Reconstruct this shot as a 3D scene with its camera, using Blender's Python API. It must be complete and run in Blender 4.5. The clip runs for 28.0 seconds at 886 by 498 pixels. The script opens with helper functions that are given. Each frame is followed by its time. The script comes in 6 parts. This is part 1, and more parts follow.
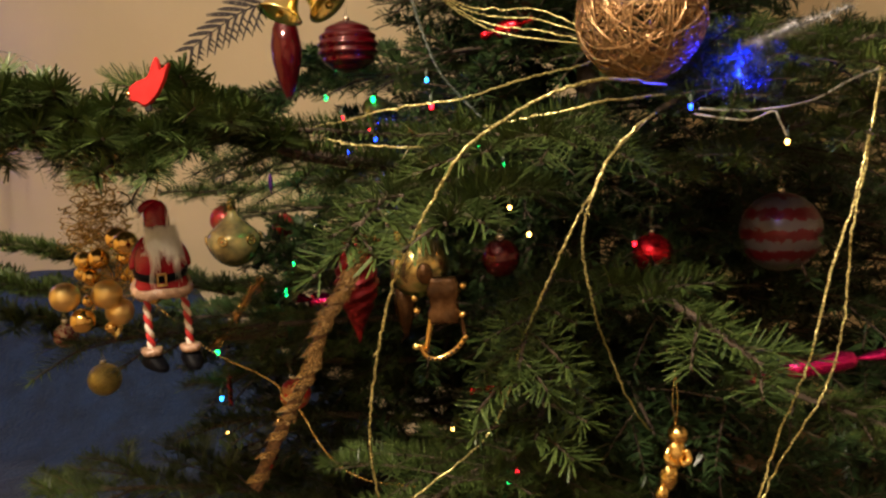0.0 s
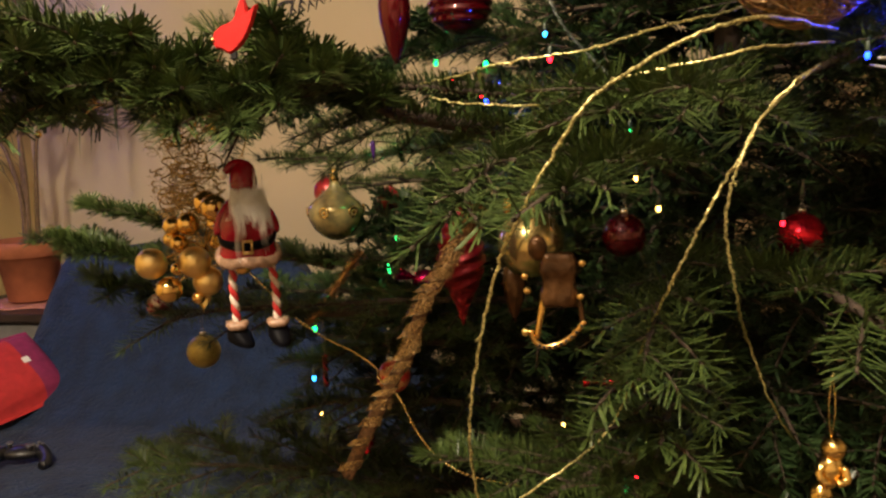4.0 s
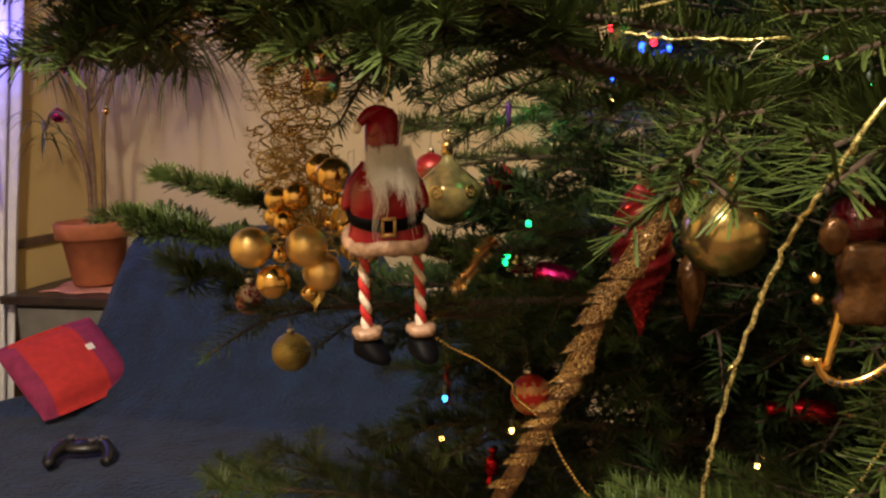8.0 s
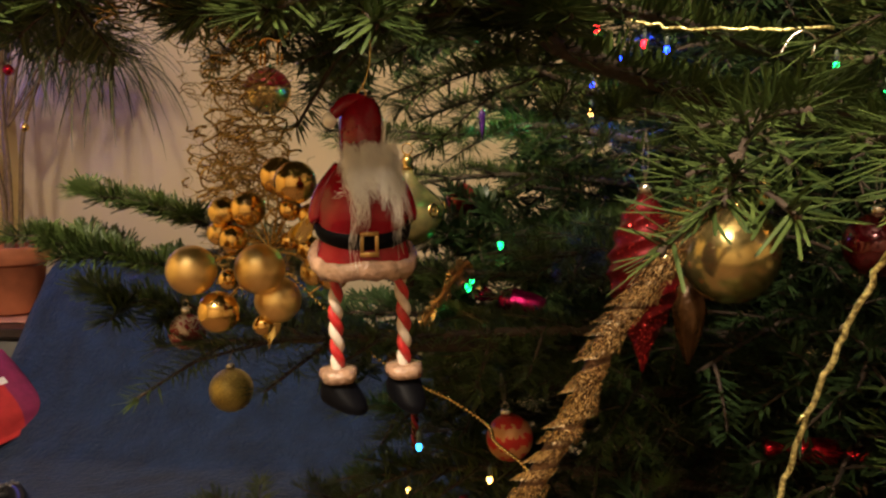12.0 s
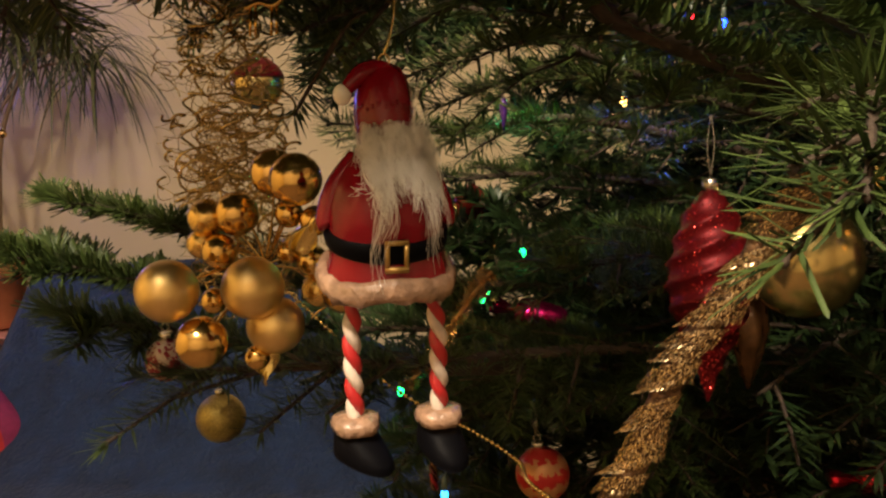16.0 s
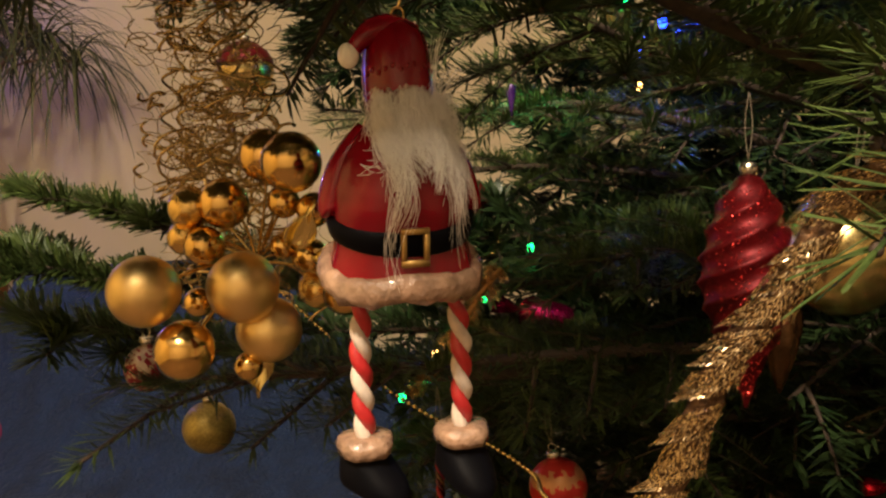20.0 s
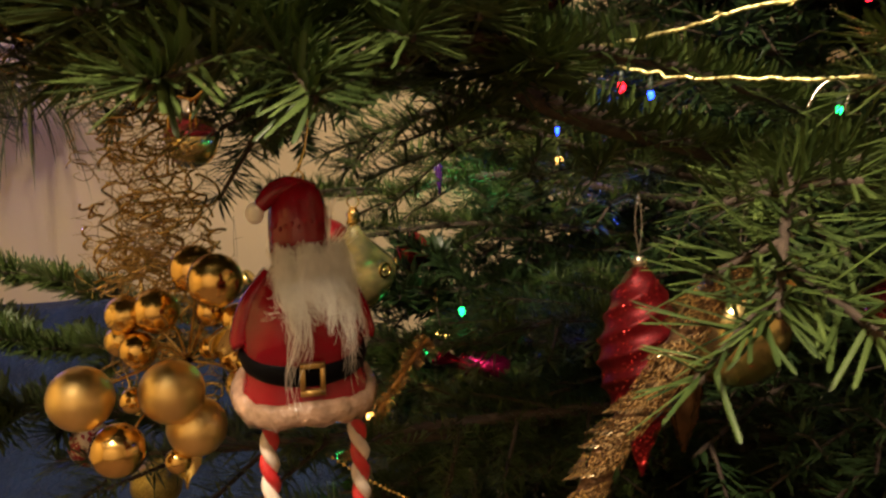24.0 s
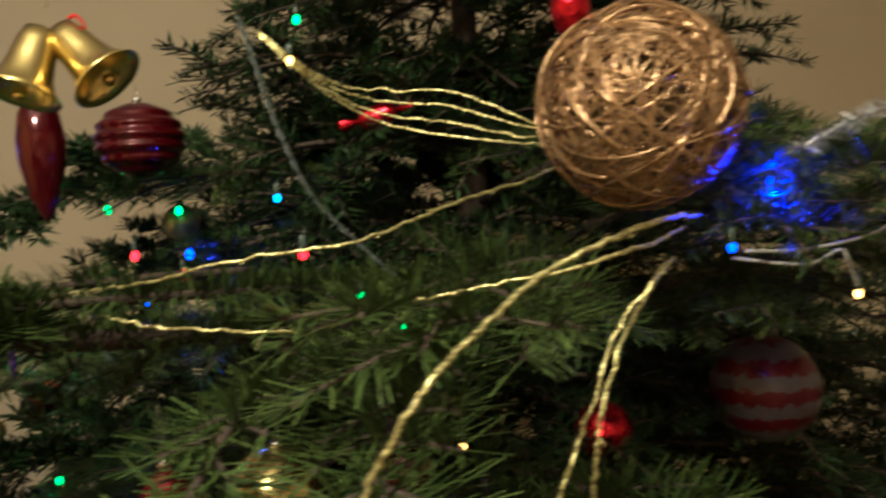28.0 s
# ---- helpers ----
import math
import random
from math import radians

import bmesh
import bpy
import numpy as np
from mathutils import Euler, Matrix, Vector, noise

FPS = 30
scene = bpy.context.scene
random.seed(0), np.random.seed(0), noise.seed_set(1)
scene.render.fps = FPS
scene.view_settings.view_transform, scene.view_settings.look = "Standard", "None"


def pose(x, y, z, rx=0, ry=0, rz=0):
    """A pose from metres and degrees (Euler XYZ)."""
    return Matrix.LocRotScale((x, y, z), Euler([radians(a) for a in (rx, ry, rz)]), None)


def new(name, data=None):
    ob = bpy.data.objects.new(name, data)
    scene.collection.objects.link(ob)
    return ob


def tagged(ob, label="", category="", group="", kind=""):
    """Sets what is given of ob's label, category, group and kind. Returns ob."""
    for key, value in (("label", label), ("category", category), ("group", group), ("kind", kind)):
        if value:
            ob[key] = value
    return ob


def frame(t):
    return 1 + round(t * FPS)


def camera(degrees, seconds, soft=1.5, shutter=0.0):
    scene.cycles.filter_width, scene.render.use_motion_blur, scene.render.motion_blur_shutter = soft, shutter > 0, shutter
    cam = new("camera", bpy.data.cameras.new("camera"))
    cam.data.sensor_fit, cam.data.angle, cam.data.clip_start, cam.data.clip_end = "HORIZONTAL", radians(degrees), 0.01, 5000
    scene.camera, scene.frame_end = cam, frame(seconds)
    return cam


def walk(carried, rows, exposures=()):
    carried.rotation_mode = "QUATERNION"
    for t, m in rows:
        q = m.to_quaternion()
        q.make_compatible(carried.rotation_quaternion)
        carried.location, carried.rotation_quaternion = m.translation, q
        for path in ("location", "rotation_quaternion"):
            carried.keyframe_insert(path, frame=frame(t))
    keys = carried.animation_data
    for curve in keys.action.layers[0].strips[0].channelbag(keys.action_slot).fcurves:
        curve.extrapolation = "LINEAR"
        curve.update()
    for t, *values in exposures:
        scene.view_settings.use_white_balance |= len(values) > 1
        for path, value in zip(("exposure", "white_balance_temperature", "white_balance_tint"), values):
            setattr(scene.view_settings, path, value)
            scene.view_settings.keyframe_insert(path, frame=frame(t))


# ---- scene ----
cam = camera(58.0, 28.0, 2.3, 0.65)
PATH = [
    (0.0, -0.0291, 0.0391, 1.2323, 82.84, 2.61, 1.28),
    (0.5, -0.0216, 0.0550, 1.2278, 82.84, 2.41, 2.90),
    (1.0, -0.0175, 0.0586, 1.2280, 82.70, 2.26, 4.28),
    (1.5, -0.0075, 0.0701, 1.2206, 82.44, 1.57, 5.65),
    (2.0, -0.0027, 0.0910, 1.2123, 82.55, 1.81, 6.87),
    (2.5, 0.0050, 0.1040, 1.2106, 82.22, 2.00, 8.38),
    (4.5, -0.0576, 0.1745, 1.2063, 81.96, 2.03, 9.81),
    (5.0, -0.0772, 0.2226, 1.2042, 82.07, 1.81, 10.63),
    (5.5, -0.0954, 0.2453, 1.2058, 81.81, 1.95, 10.93),
    (6.0, -0.1175, 0.2664, 1.2035, 81.68, 1.98, 11.36),
    (6.5, -0.1368, 0.2862, 1.1962, 81.48, 2.09, 12.11),
    (7.0, -0.1574, 0.2993, 1.1865, 81.40, 1.85, 12.98),
    (7.5, -0.1704, 0.3101, 1.1827, 81.46, 1.69, 13.39),
    (8.0, -0.1764, 0.3213, 1.1779, 81.48, 1.49, 13.34),
    (8.5, -0.1863, 0.3365, 1.1725, 82.01, 1.48, 12.75),
    (9.0, -0.1907, 0.3349, 1.1673, 82.47, 1.37, 12.19),
    (9.5, -0.1947, 0.3453, 1.1657, 82.84, 1.39, 11.47),
    (10.0, -0.2009, 0.3631, 1.1639, 83.10, 1.39, 10.66),
    (10.5, -0.2068, 0.3721, 1.1600, 83.25, 0.78, 10.20),
    (11.0, -0.2189, 0.3753, 1.1621, 83.36, 0.93, 9.69),
    (11.5, -0.2266, 0.3943, 1.1602, 83.28, 0.92, 9.18),
    (12.0, -0.2304, 0.4112, 1.1613, 83.30, 0.79, 8.71),
    (12.5, -0.2371, 0.4305, 1.1582, 83.47, 0.75, 8.52),
    (14.5, -0.2556, 0.4854, 1.1546, 83.56, 1.34, 8.28),
    (15.0, -0.2663, 0.4929, 1.1543, 83.71, 1.43, 8.49),
    (15.5, -0.2664, 0.5007, 1.1549, 83.74, 1.56, 8.26),
    (16.0, -0.2696, 0.5066, 1.1531, 83.67, 1.50, 7.96),
    (16.5, -0.2745, 0.5180, 1.1510, 83.67, 1.56, 7.61),
    (17.0, -0.2796, 0.5309, 1.1460, 83.50, 1.64, 7.36),
    (17.5, -0.2780, 0.5409, 1.1461, 83.56, 1.61, 6.92),
    (18.0, -0.2820, 0.5494, 1.1459, 83.53, 1.73, 6.94),
    (18.5, -0.2884, 0.5517, 1.1442, 83.60, 1.72, 7.16),
    (19.0, -0.2899, 0.5518, 1.1439, 83.55, 1.84, 7.03),
    (19.5, -0.2894, 0.5527, 1.1437, 83.61, 1.74, 7.03),
    (20.0, -0.2899, 0.5549, 1.1442, 83.63, 1.87, 7.09),
    (20.5, -0.2889, 0.5537, 1.1470, 83.77, 1.55, 7.05),
    (21.0, -0.2849, 0.5492, 1.1501, 83.91, 1.54, 6.88),
    (21.5, -0.2780, 0.5438, 1.1556, 84.17, 1.60, 6.76),
    (23.5, -0.2643, 0.5276, 1.1821, 84.76, 2.04, 5.12),
    (24.0, -0.2548, 0.5169, 1.1923, 84.91, 2.03, 4.55),
    (24.5, -0.2439, 0.5020, 1.2057, 85.29, 2.51, 3.67),
    (25.0, -0.2256, 0.4891, 1.2223, 85.44, 2.45, 2.17),
    (25.5, -0.1993, 0.4834, 1.2396, 85.61, 3.03, 1.19),
    (26.0, -0.1759, 0.4741, 1.2591, 86.23, 3.13, -0.90),
    (26.5, -0.1653, 0.4554, 1.2812, 86.20, 2.88, -3.88),
    (27.0, -0.1467, 0.4551, 1.2854, 86.28, 3.43, -6.60),
    (27.5, -0.1337, 0.4556, 1.2938, 86.79, 3.61, -10.07),
    (28.0, -0.0888, 0.4350, 1.3014, 87.43, 4.07, -13.09),
]
walk(cam, [(t, pose(x, y, z, rx, ry, rz)) for t, x, y, z, rx, ry, rz in PATH], exposures=[(0.0, 0.0, 6300, 10), (8.0, 0.0, 6400, 10), (22.0, 0.0, 6400, 10), (24.6, 0.0, 6500, 10), (26.0, 0.05, 5900, 0), (27.0, -0.05, 5750, 5), (28.0, -0.45, 5500, 0)])

# ---------------------------------------------------------------- world and lamps
world = bpy.data.worlds.new("room_dusk")
scene.world = world
world.use_nodes = True
world.node_tree.nodes["Background"].inputs[0].default_value = (0.02, 0.025, 0.05, 1)
world.node_tree.nodes["Background"].inputs[1].default_value = 0.3


def lamp(name, kind, m, energy, colour, size=0.1):
    data = bpy.data.lights.new(name, kind)
    data.energy, data.color = energy, colour
    if kind == "AREA":
        data.shape, data.size = "DISK", size
    else:
        data.shadow_soft_size = size
    ob = new(name, data)
    ob.matrix_world = m
    return ob


LAMP = (-0.55, -0.15, 2.31)
lamp("ceiling_lamp_bulb", "POINT", pose(*LAMP), 208, (1.0, 0.81, 0.60), 0.09)

# ---------------------------------------------------------------- materials


def mat(name, colour, rough=0.5, metal=0.0, vary=0.2, scale=30.0, bump=0.0, bump_scale=200.0, coat=0.0, emit=0.0,
        clear=0.0, second=None, island=False, spots=0.0, sheen=0.0, detail=4.0, rough_vary=0.0):
    m = bpy.data.materials.new(name)
    m.use_nodes = True
    nt = m.node_tree
    b = nt.nodes["Principled BSDF"]
    b.inputs["Metallic"].default_value = metal
    b.inputs["Roughness"].default_value = rough
    b.inputs["Coat Weight"].default_value = coat
    b.inputs["Coat Roughness"].default_value = 0.06
    b.inputs["Transmission Weight"].default_value = clear
    if sheen:
        b.inputs["Sheen Weight"].default_value = sheen
        b.inputs["Sheen Roughness"].default_value = 0.5
    co = nt.nodes.new("ShaderNodeTexCoord")
    n1 = nt.nodes.new("ShaderNodeTexNoise")
    n1.inputs["Scale"].default_value, n1.inputs["Detail"].default_value = scale, detail
    nt.links.new(co.outputs["Object"], n1.inputs["Vector"])
    mix = nt.nodes.new("ShaderNodeMix")
    mix.data_type = "RGBA"
    lo = [c * (1 - vary) for c in colour]
    hi = [min(1, c * (1 + vary)) for c in (second or colour)]
    mix.inputs["A"].default_value, mix.inputs["B"].default_value = (*lo, 1), (*hi, 1)
    ramp = nt.nodes.new("ShaderNodeMapRange")
    ramp.inputs["From Min"].default_value, ramp.inputs["From Max"].default_value = 0.3, 0.7
    nt.links.new(n1.outputs["Fac"], ramp.inputs["Value"])
    fac = ramp.outputs["Result"]
    if island:
        geo = nt.nodes.new("ShaderNodeNewGeometry")
        add = nt.nodes.new("ShaderNodeMath")
        add.operation = "MULTIPLY_ADD"
        nt.links.new(geo.outputs["Random Per Island"], add.inputs[0])
        add.inputs[1].default_value = 0.65
        half = nt.nodes.new("ShaderNodeMath")
        half.operation = "MULTIPLY"
        half.inputs[1].default_value = 0.35
        nt.links.new(fac, half.inputs[0])
        nt.links.new(half.outputs[0], add.inputs[2])
        fac = add.outputs[0]
    nt.links.new(fac, mix.inputs["Factor"])
    nt.links.new(mix.outputs["Result"], b.inputs["Base Color"])
    if rough_vary:
        rr = nt.nodes.new("ShaderNodeMapRange")
        rr.inputs["To Min"].default_value, rr.inputs["To Max"].default_value = max(0.02, rough - rough_vary), rough + rough_vary
        nt.links.new(n1.outputs["Fac"], rr.inputs["Value"])
        nt.links.new(rr.outputs["Result"], b.inputs["Roughness"])
    if bump or spots:
        bp = nt.nodes.new("ShaderNodeBump")
        bp.inputs["Strength"].default_value, bp.inputs["Distance"].default_value = max(bump, spots), 0.002
        if spots:
            n2 = nt.nodes.new("ShaderNodeTexVoronoi")
            n2.inputs["Scale"].default_value = bump_scale
            nt.links.new(n2.outputs["Color"], bp.inputs["Height"])
        else:
            n2 = nt.nodes.new("ShaderNodeTexNoise")
            n2.inputs["Scale"].default_value, n2.inputs["Detail"].default_value = bump_scale, 5
            nt.links.new(n2.outputs["Fac"], bp.inputs["Height"])
        nt.links.new(co.outputs["Object"], n2.inputs["Vector"])
        nt.links.new(bp.outputs["Normal"], b.inputs["Normal"])
    if emit:
        b.inputs["Emission Color"].default_value = (*colour, 1)
        b.inputs["Emission Strength"].default_value = emit
    return m


M_WALL = mat("beige_wall_paint", (0.66, 0.55, 0.36), 0.85, vary=0.05, scale=2.0, bump=0.25, bump_scale=60)
# unseen south and east walls: tone set for the light they bounce back
M_WALL_D = mat("warm_wall_paint", (0.62, 0.52, 0.36), 0.85, vary=0.08, scale=2.0, bump=0.25, bump_scale=60)
M_WALL_Y = mat("yellow_wall_paint", (0.62, 0.47, 0.20), 0.85, vary=0.07, scale=2.0, bump=0.25, bump_scale=60)
M_CEIL = mat("ceiling_paint", (0.75, 0.72, 0.66), 0.9, vary=0.04, scale=3)
M_FLOOR = mat("brown_carpet", (0.13, 0.08, 0.05), 0.95, vary=0.3, scale=60, bump=0.5, bump_scale=400)
M_WHITE = mat("white_frame_paint", (0.78, 0.76, 0.72), 0.4, vary=0.05, scale=8)
M_CURTAIN = mat("white_curtain_cloth", (0.75, 0.74, 0.76), 0.9, vary=0.06, scale=20, bump=0.2, bump_scale=600)
M_RAIL = mat("dark_rail_wood", (0.10, 0.055, 0.03), 0.45, vary=0.35, scale=25)
M_THROW = mat("blue_fleece", (0.0078, 0.0232, 0.070), 0.95, vary=0.35, scale=14, bump=1.0, bump_scale=75, sheen=0.05)
for nd in M_THROW.node_tree.nodes:
    if nd.type == "BUMP":
        nd.inputs["Distance"].default_value = 0.012
M_CUSH_R = mat("red_cushion_cloth", (0.46, 0.026, 0.028), 0.85, vary=0.15, scale=30, bump=0.3, bump_scale=500)
M_CUSH_P = mat("purple_cushion_cloth", (0.25, 0.02, 0.09), 0.85, vary=0.2, scale=30, bump=0.3, bump_scale=500)
M_TAG = mat("white_tag", (0.8, 0.8, 0.78), 0.7, vary=0.05)
M_BLACK = mat("black_plastic", (0.012, 0.012, 0.014), 0.35, vary=0.3, scale=80)
M_GREY_PL = mat("grey_plastic", (0.10, 0.10, 0.11), 0.4, vary=0.2, scale=80)
M_TERRA = mat("terracotta", (0.36, 0.115, 0.05), 0.8, vary=0.2, scale=18, bump=0.2, bump_scale=150)
M_SOIL = mat("potting_soil", (0.03, 0.02, 0.015), 0.95, vary=0.4, scale=80, bump=1.0, bump_scale=120)
M_SAUCER = mat("pink_cloth_mat", (0.55, 0.24, 0.20), 0.9, vary=0.2, scale=30)
M_TABLE = mat("dark_table_wood", (0.035, 0.022, 0.017), 0.35, vary=0.4, scale=20)
M_TABLE_G = mat("grey_cabinet_front", (0.17, 0.17, 0.16), 0.6, vary=0.15, scale=20)
M_STEM = mat("plant_stem", (0.16, 0.10, 0.055), 0.8, vary=0.35, scale=60, bump=0.5, bump_scale=200)
M_LEAF = mat("strap_leaf", (0.035, 0.055, 0.02), 0.5, vary=0.3, scale=20, second=(0.09, 0.095, 0.035), island=True)
M_BARK = mat("fir_bark", (0.050, 0.033, 0.021), 0.85, vary=0.4, scale=60, bump=0.8, bump_scale=180)
M_NEEDLE = mat("fir_needle", (0.020, 0.042, 0.009), 0.42, vary=0.2, scale=9, second=(0.070, 0.102, 0.022), island=True)
# deep and filling limbs: older darker needles, with inner shade put into the colour
M_NEEDLE_SHADE = mat("shaded_inner_fir_needle", (0.011, 0.030, 0.009), 0.36, vary=0.2, scale=9, second=(0.038, 0.066, 0.021), island=True)
M_GOLD_MATTE = mat("matte_gold", (0.86, 0.62, 0.25), 0.38, 1.0, vary=0.06, scale=60, bump=0.05, bump_scale=900)
M_GOLD = mat("shiny_gold", (0.80, 0.52, 0.17), 0.15, 1.0, vary=0.12, scale=50, bump=0.10, bump_scale=60)
M_GOLD_SATIN = mat("satin_gold", (0.80, 0.61, 0.24), 0.24, 1.0, vary=0.06, scale=30)
M_GOLD_OLD = mat("aged_gold_glass", (0.66, 0.51, 0.20), 0.19, 0.95, vary=0.14, scale=40, rough_vary=0.06)
M_BEAD = mat("gold_bead", (0.90, 0.68, 0.28), 0.22, 1.0, vary=0.1)
M_PURPLE = mat("violet_glass", (0.05, 0.015, 0.13), 0.12, 0.3, vary=0.2, scale=60, coat=0.8)
M_GOLD_PALE = mat("pale_gold_foil", (0.88, 0.70, 0.27), 0.2, 1.0, vary=0.08, scale=50)
M_GOLD_FOIL = mat("crinkled_gold_foil", (0.88, 0.60, 0.20), 0.16, 1.0, vary=0.1, scale=50, bump=1.0, bump_scale=130)
M_GLIT_DULL = mat("olive_gold_glitter", (0.42, 0.33, 0.10), 0.35, 0.75, vary=0.3, scale=400, spots=1.0, bump_scale=1100)
M_TINSEL = mat("champagne_tinsel", (0.95, 0.80, 0.56), 0.26, 0.7, vary=0.2, scale=200, island=True, second=(0.85, 0.58, 0.28))
M_GLIT_CHAMP = mat("champagne_glitter", (0.10, 0.060, 0.026), 0.26, 1.0, vary=0.3, scale=420, island=True, second=(0.74, 0.56, 0.32))
M_GLIT_BAND = mat("bronze_film", (0.055, 0.026, 0.012), 0.35, 0.7, vary=0.4, scale=220, bump=0.8, bump_scale=420, second=(0.14, 0.075, 0.035))
M_TINSEL_BASE = mat("bronze_tinsel_core", (0.55, 0.32, 0.13), 0.4, 0.8, vary=0.3, scale=200)
M_CURL = mat("curled_gold_wire", (1.0, 0.80, 0.40), 0.13, 1.0, vary=0.05, scale=80, island=True, second=(0.40, 0.27, 0.10))
# the bright second tone puts the glitter's glints into the twig colour
M_TWIG = mat("gold_glitter_twig", (0.22, 0.155, 0.045), 0.34, 0.8, vary=0.4, scale=420, spots=1.0, bump_scale=600, second=(0.82, 0.66, 0.28), detail=1.0)
M_WICKER = mat("copper_wicker", (0.11, 0.058, 0.028), 0.24, 0.7, vary=0.3, scale=60, island=True, second=(0.52, 0.32, 0.15))
M_RED = mat("red_lacquer", (0.190, 0.0025, 0.009), 0.22, 0.0, vary=0.16, scale=45, coat=0.45, bump=0.14, bump_scale=60)
M_RED.node_tree.nodes["Principled BSDF"].inputs["Specular IOR Level"].default_value = 0.22
M_RED_DARK = mat("dark_red_glass", (0.070, 0.0015, 0.004), 0.10, 0.45, vary=0.2, scale=30, coat=0.35)
M_RED_GLIT = mat("red_glitter", (0.085, 0.0015, 0.003), 0.45, 0.5, vary=0.35, scale=300, spots=0.9, bump_scale=800)
M_RED_GLIT.node_tree.nodes["Principled BSDF"].inputs["Specular IOR Level"].default_value = 0.25
M_RED_FLECK = mat("red_glitter_fleck", (0.75, 0.05, 0.045), 0.24, 0.85, vary=0.3, scale=300)
M_RED_PEARL = mat("pearl_red", (0.26, 0.014, 0.018), 0.28, 0.4, vary=0.15, scale=25)
M_RED_FOIL = mat("red_foil", (0.65, 0.015, 0.03), 0.16, 0.9, vary=0.15, scale=60, bump=0.9, bump_scale=120)
M_MAGENTA = mat("magenta_foil", (0.60, 0.015, 0.16), 0.16, 0.9, vary=0.15, scale=60, bump=0.9, bump_scale=120)
M_RED_FELT = mat("red_felt", (0.50, 0.014, 0.012), 0.95, vary=0.22, scale=90, bump=0.6, bump_scale=700)
M_FUR = mat("cream_fur_trim", (0.32, 0.195, 0.125), 0.25, vary=0.35, scale=140, bump=1.0, bump_scale=240, coat=0.8)
M_HAIR = mat("white_beard_hair", (0.95, 0.91, 0.83), 0.6, vary=0.06, scale=200)
M_SKIN = mat("painted_clay_face", (0.50, 0.20, 0.13), 0.4, vary=0.1, scale=60)
M_STRIPE_W = mat("white_cord", (0.64, 0.53, 0.44), 0.45, vary=0.16, scale=200, coat=0.3)
M_STRIPE_R = mat("red_cord", (0.44, 0.018, 0.020), 0.40, vary=0.16, scale=200, coat=0.3)
M_BOOT = mat("black_boot_lacquer", (0.002, 0.002, 0.003), 0.5, vary=0.2, scale=60)
M_BOOT.node_tree.nodes["Principled BSDF"].inputs["Specular IOR Level"].default_value = 0.06
M_BUCKLE = mat("buckle_gold", (0.48, 0.30, 0.09), 0.35, 0.6, vary=0.1)
M_THREAD = mat("clear_thread", (0.16, 0.13, 0.09), 0.4, vary=0.1)
M_CAP = mat("silver_cap", (0.60, 0.55, 0.45), 0.25, 1.0, vary=0.1)
M_ONION = mat("frosted_gold_glass", (0.22, 0.21, 0.11), 0.20, 0.35, vary=0.35, scale=55, second=(0.34, 0.25, 0.09), coat=0.5)
M_BROWN_GLASS = mat("amber_brown_lacquer", (0.085, 0.038, 0.012), 0.26, 0.5, vary=0.4, scale=60, bump=0.7, bump_scale=140)
M_LEAF_DARK = mat("dark_bronze_leaf", (0.010, 0.005, 0.005), 0.75, 0.0, vary=0.3, scale=120)
M_SILVER = mat("silver_tinsel", (0.80, 0.82, 0.86), 0.2, 1.0, vary=0.15, scale=200, island=True)
M_CORD = mat("pale_twisted_cord", (0.045, 0.056, 0.046), 0.4, vary=0.2, scale=200)
M_CORD_PALE = mat("pale_clear_cable", (0.34, 0.33, 0.28), 0.25, vary=0.2, scale=90, coat=0.4)
M_WIRE_G = mat("dark_green_cable", (0.012, 0.03, 0.015), 0.45, vary=0.2)
M_SOCKET = mat("green_led_socket", (0.05, 0.07, 0.05), 0.3, vary=0.1)
M_SHADE = mat("opal_lamp_glass", (1.0, 0.80, 0.55), 0.4, vary=0.02, emit=3.0)


def striped_mat(name, a, b, freq, wobble):
    m = mat(name, a, 0.3, 0.35, vary=0.25, scale=300, spots=0.5, bump_scale=700)
    nt = m.node_tree
    bs = nt.nodes["Principled BSDF"]
    co = nt.nodes.new("ShaderNodeTexCoord")
    wv = nt.nodes.new("ShaderNodeTexWave")
    wv.bands_direction = "Z"
    wv.inputs["Scale"].default_value = freq
    wv.inputs["Distortion"].default_value = wobble
    wv.inputs["Detail Scale"].default_value = 12
    nt.links.new(co.outputs["Object"], wv.inputs["Vector"])
    st = nt.nodes.new("ShaderNodeMapRange")
    st.inputs["From Min"].default_value, st.inputs["From Max"].default_value = 0.45, 0.55
    nt.links.new(wv.outputs["Fac"], st.inputs["Value"])
    mx = nt.nodes.new("ShaderNodeMix")
    mx.data_type = "RGBA"
    mx.inputs["A"].default_value, mx.inputs["B"].default_value = (*a, 1), (*b, 1)
    nt.links.new(st.outputs["Result"], mx.inputs["Factor"])
    nt.links.new(mx.outputs["Result"], bs.inputs["Base Color"])
    return m


